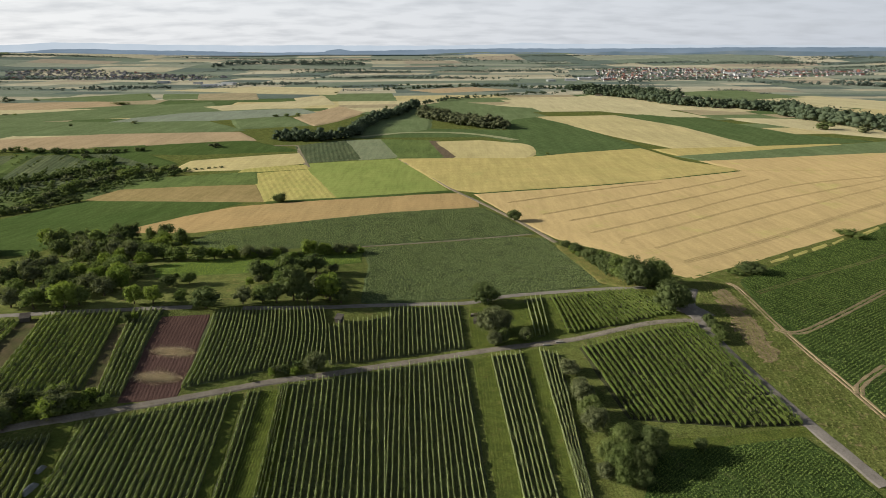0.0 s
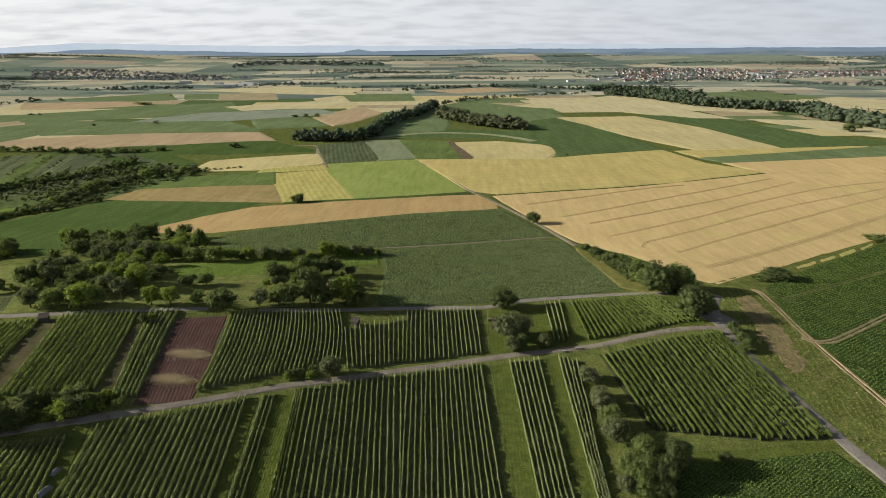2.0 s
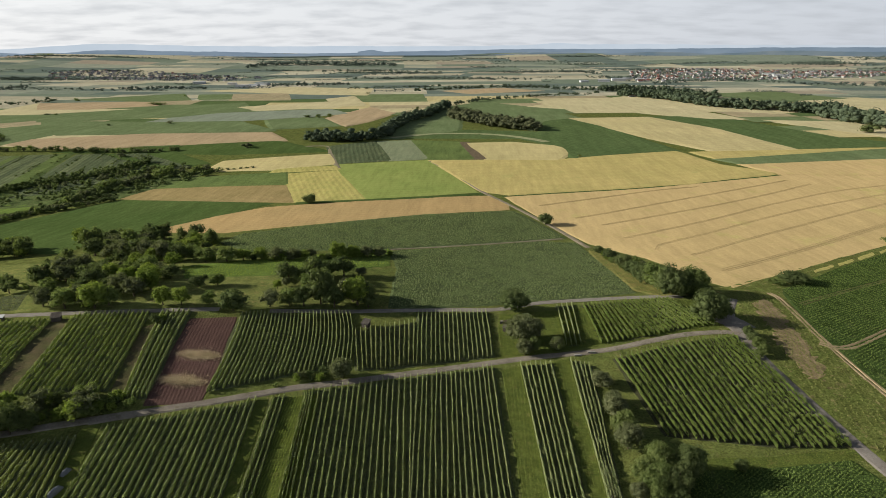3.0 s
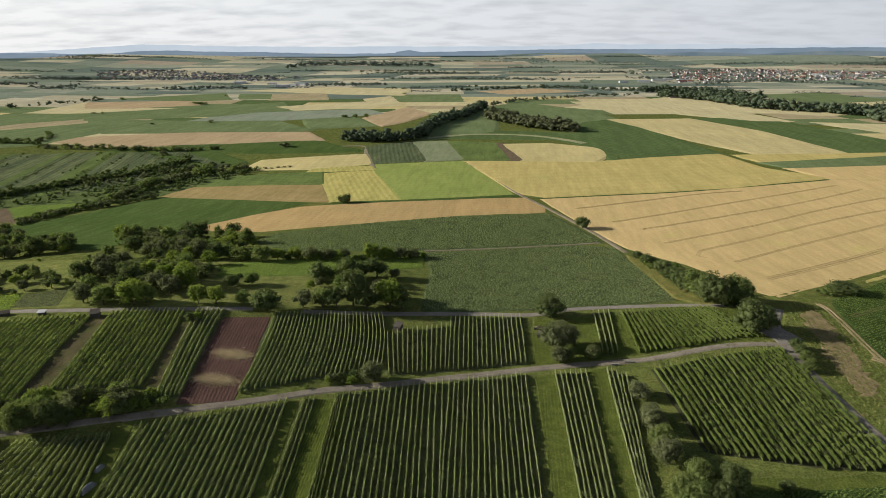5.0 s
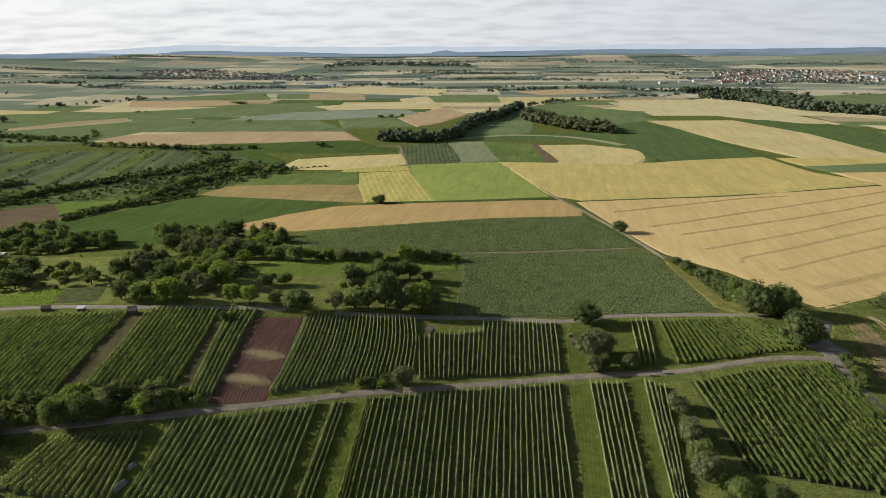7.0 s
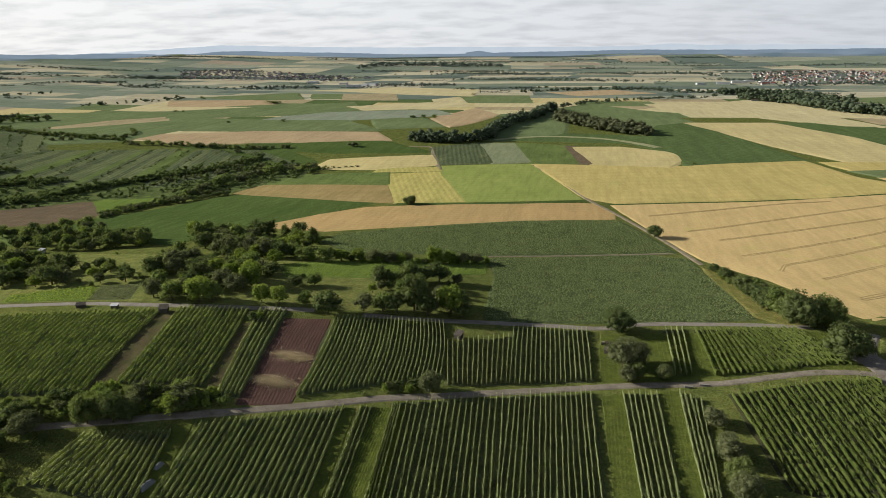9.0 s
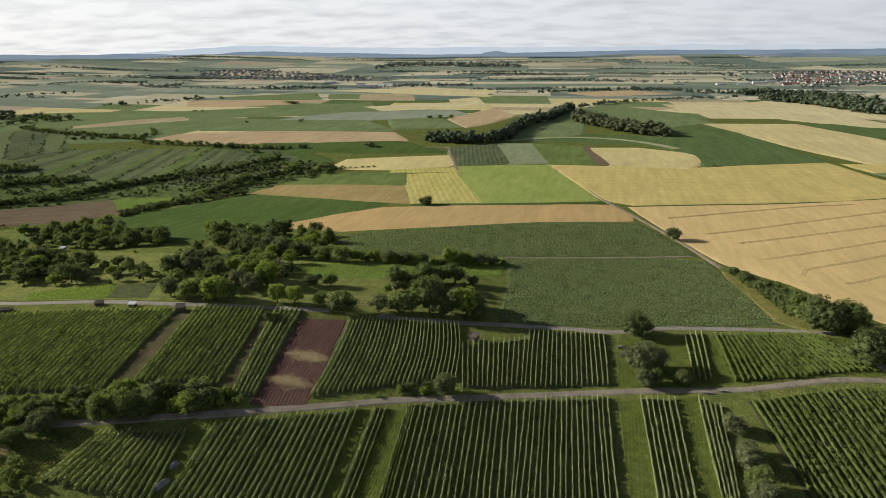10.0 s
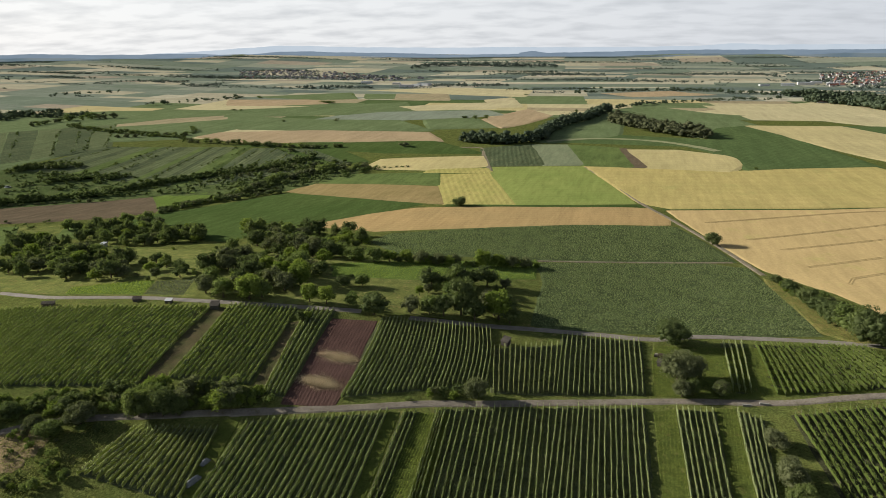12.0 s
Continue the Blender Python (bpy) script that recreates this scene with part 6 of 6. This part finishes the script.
grove("bush", [(-254, 374), (-153.6, 361.7), (-107.5, 313), (-123.3, 266.7), (-172.2, 246.8)], 60, 1.56, 3.38)
grove("bush", [(-176.9, 139.3), (-164.3, 145.6), (-147.8, 150.5), (-142.8, 126.8), (-155.4, 120.8)], 34, 1.3, 3.38)
grove("valley_tree", [(-607, 492), (-579, 547), (-446, 568), (-379, 579), (-328, 581), (-411, 499), (-551, 446)], 140, 4.55, 9.1)
grove("woodland_tree", [(-88.6, 269.6), (-78.2, 289.8), (-51.8, 296.4), (-40.8, 250), (-81.1, 244.1)], 24, 5.85, 9.75)
grove("valley_tree", [(-436, 613), (-390, 661), (-272, 665), (-253, 617), (-306, 536), (-357, 493)], 150, 5.2, 10.4)
grove("valley_tree", [(-476, 383), (-428, 386), (-401, 347), (-408, 327)], 8, 3.9, 6.5)
hedge("valley_belt", [(-526, 394), (-515, 415), (-503, 437), (-485, 462), (-468, 489), (-457, 541), (-426, 588), (-386, 629), (-357, 680)], 8.8, 5.9, 16.9)
hedge("valley_belt", [(-624, 519), (-617, 546), (-588, 571)], 9.9, 6.5, 15.6)
hedge("valley_belt", [(-558, 499), (-540, 530), (-509, 550)], 7.8, 6.5, 18.2)
hedge("valley_belt", [(-851, 816), (-734, 778), (-669, 772), (-592, 758)], 10.5, 7.8, 10.4)
hedge("valley_belt", [(-371, 447), (-363, 484), (-351, 521), (-335, 561), (-319, 607)], 5.4, 5.9, 10.4)
hedge("hedge_bush", [(-114.8, 312.8), (-99.2, 314.7), (-79.7, 320.5), (-62.7, 326.5), (-45.2, 333.8)], 6.0, 3.4, 2.6)
hedge("hedge_bush", [(-367, 434), (-361, 458), (-354, 487), (-341, 512), (-320, 536)], 6.0, 3.6, 3.9)
hedge("hedge_bush", [(-507, 409), (-487, 434), (-454, 462)], 4.5, 6.5, 5.2)
hedge("hedge_bush", [(-372, 440), (-366, 464), (-345, 487), (-330, 500), (-309, 521)], 7.0, 3.6, 2.4)
hedge("hedge_bush", [(-343, 514), (-336, 551), (-323, 597), (-294, 615), (-268, 629)], 12.8, 6.5, 10.4)
hedge("hedge_bush", [(-410, 576), (-382, 595), (-354, 628), (-333, 640)], 8.7, 6.5, 7.8)
hedge("hedge_bush", [(-584, 737), (-487, 748), (-416, 739), (-357, 748)], 8.7, 7.8, 7.8)
hedge("hedge_bush", [(-268, 629), (-245, 635), (-226, 638)], 3.5, 5.2, 3.9)
hedge("hedge_bush", [(-915, 807), (-929, 885), (-886, 941)], 15.4, 11.7, 10.4)
hedge("hedge_bush", [(-688, 738), (-615, 788), (-646, 841)], 8.6, 10.4, 10.4)
hedge("copse_tree", [(-215, 822), (-162, 815), (-124, 851), (-119, 936), (-108, 1030), (-82, 1115), (-54, 1271)], 19.8, 6.5, 15.6)
hedge("copse_scrub", [(-35, 1106), (14, 1022), (57, 971), (85, 951)], 20.4, 7.8, 59.8)
hedge("copse_tree", [(-51, 1319), (20, 1428), (114, 1521), (309, 1646)], 13.3, 11.7, 11.7)
hedge("wood_tree", [(354, 1590), (419, 1521), (465, 1344), (553, 1247), (650, 1183)], 24.7, 11.7, 65.0)
hedge("wood_tree", [(590, 1106), (601, 1023), (619, 952), (643, 889)], 29.7, 11.7, 65.0)
hedge("wood_tree", [(343, 1749), (469, 1706), (551, 1521)], 23.0, 11.7, 39.0)
hedge("wood_tree", [(-158, 1750), (26, 1866), (188, 1865), (343, 1749)], 14.6, 13.0, 26.0)
hedge("wood_tree", [(-358, 1842), (-236, 1891), (-108, 1943)], 9.9, 14.3, 20.8)
hedge("wood_tree", [(-1002, 1163), (-978, 1256), (-907, 1371)], 15.0, 14.3, 18.2)
hedge("wood_tree", [(-1105, 906), (-1023, 926), (-937, 967)], 16.6, 15.6, 39.0)

# wheel lines in the wheat
for run in (
    [(126.9, 313.7), (168.5, 347.8), (226, 394), (295, 447), (393, 514)],
    [(125.8, 309.8), (167, 343.6), (224, 389), (293, 442), (389, 508)],
    [(121.8, 345), (162, 381), (206, 416), (286, 476), (387, 543)],
    [(109, 353.6), (105.5, 356.6), (110.2, 368.5), (146, 398), (216, 455), (281, 499), (407, 572)],
    [(93.6, 385.1), (170, 443), (233, 494), (318, 550), (417, 588)],
    [(87, 419), (130, 448), (216, 508), (299, 572)],
    [(71, 437), (93, 452), (169, 507), (285, 587)],
    [(50, 474), (100, 505), (155, 538), (195, 555)],
):
    for side in (-0.85, 0.85):
        strip("wheel_line", "wheel line pressed into ripe wheat by a tractor", M_tram, 0.5, 0.14, [(x - 0.6 * side, y + 0.8 * side) for x, y in run])
strip("field_margin", "dark weedy margin between two wheat fields", M_darkgreen, 2.4, 0.12, [(23, 504), (79, 524), (147, 547), (218, 579), (291, 612)])
strip("field_margin", "rutted path between two leafy crop fields", M_track, 1.7, 0.12, [(-46.8, 346.8), (-1.4, 362.3), (55.5, 381.9)])
strip("field_margin", "dark grassy bank below the light green field", M_darkgreen, 5, 0.12, [(-137, 477), (-82, 486), (-38, 497), (8, 514)])

# hills at the horizon, glowing by themselves in haze tones
ridge("distant_hills", "range of far hills painted in pale haze blue", M_hillfar, 4920, 90, [(-37.93, 98), (-33.69, 100), (-21.61, 103), (-15.03, 110), (-8.98, 110), (-6.83, 122), (-5.15, 107), (-0.00, 99), (6.98, 99), (11.25, 103), (15.85, 99), (20.25, 103), (23.63, 106), (27.43, 115), (30.22, 120), (33.41, 103), (36.95, 82), (41.16, 66), (50.45, 71), (55.23, 73), (61.97, 80)])
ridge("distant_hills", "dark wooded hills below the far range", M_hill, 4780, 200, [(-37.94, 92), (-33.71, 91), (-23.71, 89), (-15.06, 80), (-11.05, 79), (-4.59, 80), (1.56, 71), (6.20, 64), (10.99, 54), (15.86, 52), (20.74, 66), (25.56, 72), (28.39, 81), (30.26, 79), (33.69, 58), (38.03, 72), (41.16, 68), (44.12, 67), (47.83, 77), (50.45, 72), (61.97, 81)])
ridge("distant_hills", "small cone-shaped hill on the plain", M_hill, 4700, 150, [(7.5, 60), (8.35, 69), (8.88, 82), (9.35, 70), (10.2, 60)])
ridge("distant_hills", "low wooded rise at the horizon painted in haze blue", M_hilllow, 4560, 90, [(-39.48, 70), (-33.76, 73), (-29.60, 65), (-24.55, 73), (-19.55, 51), (-15.08, 64), (-10.45, 45), (-5.65, 59), (-0.00, 40), (10.98, 42), (17.82, 30), (23.66, 44), (29.37, 32), (34.83, 44), (41.21, 36), (46.97, 55), (53.75, 56), (62.02, 64)])

# towns on the plain
town("houses of the larger town", [(500, 2160), (690, 2200), (1098, 2260), (1500, 2350), (1900, 2850), (1650, 3120), (1250, 3180), (900, 3100), (650, 2800)], 230, 0.5, 420)
town("houses of the smaller town", [(-1609, 2409), (-1255, 2329), (-890, 2219), (-756, 2407), (-1284, 2884), (-1684, 2990), (-1916, 2877)], 130, 0.12, 160)
halls("industrial halls", [(433, 2217, 1), (496, 2288, 1.2), (575, 2288, 1), (543, 2364, 0.8), (361, 2182, 0.7), (-697, 1944, 1.1), (-682, 1999, 0.8), (-675, 2057, 1.1), (-906, 2119, 1), (-784, 2088, 0.7), (1125, 2577, 1.1), (1110, 2444, 1.2)])

# woods on the plain
plain_trees()
hedge("wood_tree", [(-1097, 3198), (-1016, 3341), (-735, 3511), (-443, 3582)], 28.0, 33.8, 156.0)
hedge("wood_tree", [(-988, 1796), (-922, 1819), (-869, 1843), (-774, 1843)], 15.9, 18.2, 39.0)
hedge("wood_tree", [(-1192, 1751), (-1115, 1773), (-994, 1751)], 10.9, 18.2, 26.0)
hedge("wood_tree", [(-613, 1999), (-534, 2028), (-399, 2057)], 14.6, 18.2, 65.0)
hedge("wood_tree", [(562, 2055), (809, 2251), (945, 2116), (1065, 1996), (1305, 1941)], 14.1, 20.8, 52.0)
hedge("wood_tree", [(1203, 1996), (1255, 1941), (1286, 1839)], 20.1, 15.6, 65.0)
hedge("wood_tree", [(206, 2781), (389, 2893), (498, 2676)], 12.7, 20.8, 52.0)
hedge("wood_tree", [(593, 2488), (936, 2892), (1284, 2891), (1593, 2777)], 13.7, 26.0, 52.0)
hedge("wood_tree", [(-1764, 2680), (-1592, 2784), (-1167, 2583), (-902, 2407)], 9.8, 26.0, 52.0)
hedge("wood_tree", [(121, 3936), (400, 4027), (721, 3896)], 14.0, 39.0, 156.0)
hedge("wood_tree", [(-1044, 856), (-1091, 939), (-1073, 997)], 14.9, 18.2, 39.0)
hedge("wood_tree", [(-1438, 1322), (-1416, 1408), (-1391, 1502)], 13.8, 18.2, 26.0)
hedge("wood_tree", [(-1775, 1918), (-1720, 1966), (-1560, 1890)], 13.5, 18.2, 39.0)
hedge("wood_tree", [(-1434, 1817), (-1319, 1779), (-1342, 1900)], 11.4, 18.2, 39.0)

# huts and small things
hut("garden_hut", "small wooden hut with a grey roof among vines", -41.6, 232.6, 2.6, 2.5, 1.8, -20, M_board, M_board, 0.9)
hut("garden_hut", "dark boarded hut beside the farm road", -161.3, 224.1, 3.2, 2.7, 1.9, 20, M_board, M_board, 0.8)
hut("garden_shelter", "low dark shelter beside the farm road", -239.1, 214.6, 5, 1.6, 1.2, 28, M_board, M_board, 0.4)
hut("garden_shelter", "low dark shelter beside the farm road", -200.8, 224.5, 3.2, 1.6, 1.2, 28, M_board, M_board, 0.5)
hut("garden_hut", "small white-roofed hut beside the vines", -185.0, 225.2, 2.5, 1.7, 1.3, 15, M_board, M_hallwall, 0.3)
hut("garden_hut", "small blue-grey hut in the orchard", -304.5, 305.9, 5, 4, 2.3, 10, M_tin, M_tin, 0.5)
hut("garden_hut", "small pale hut among orchard trees", -316.8, 324.0, 3, 3, 2.2, 0, M_plaster, M_hallroof, 0.4)
hut("barn", "small barn with a red roof by the wood", 371.0, 1554.8, 16, 10, 4, 8, M_plaster, M_redroof, 2.5)
hut("garden_shed", "dark shed beside the tree", 13.9, 233.7, 2.8, 2.2, 1.6, -15, M_board, M_board, 0.4)
covered_heap("long heap under a pale grey sheet between vine blocks", -109.9, 140.4, -14, 1.9, 5.2, 1.5)
covered_heap("small heap under a pale grey sheet between vine blocks", -111.1, 147.4, -14, 1.6, 3.4, 1.2)
culvert_wall("pale concrete culvert wall at the road edge", 38.6, 213.3, 4)
culvert_wall("pale concrete culvert wall at the road edge", 43.6, 214.9, 4)
log_pile("stacked cut logs and crates beside the tree", 14.0, 239.6)
straw_patch("patch of dry straw on the tilled plot", -96.2, 203.8, 12.5, 5.5)
straw_patch("patch of dry straw on the tilled plot", -96.4, 189.0, 13, 5.5)
vehicle("white van parked on the roadside", -569.6, 468.8)

for unit in [u for models in MODELS.values() for u in models] + HOUSES:
    for ob in (*unit.children_recursive, unit):
        bpy.data.objects.remove(ob)
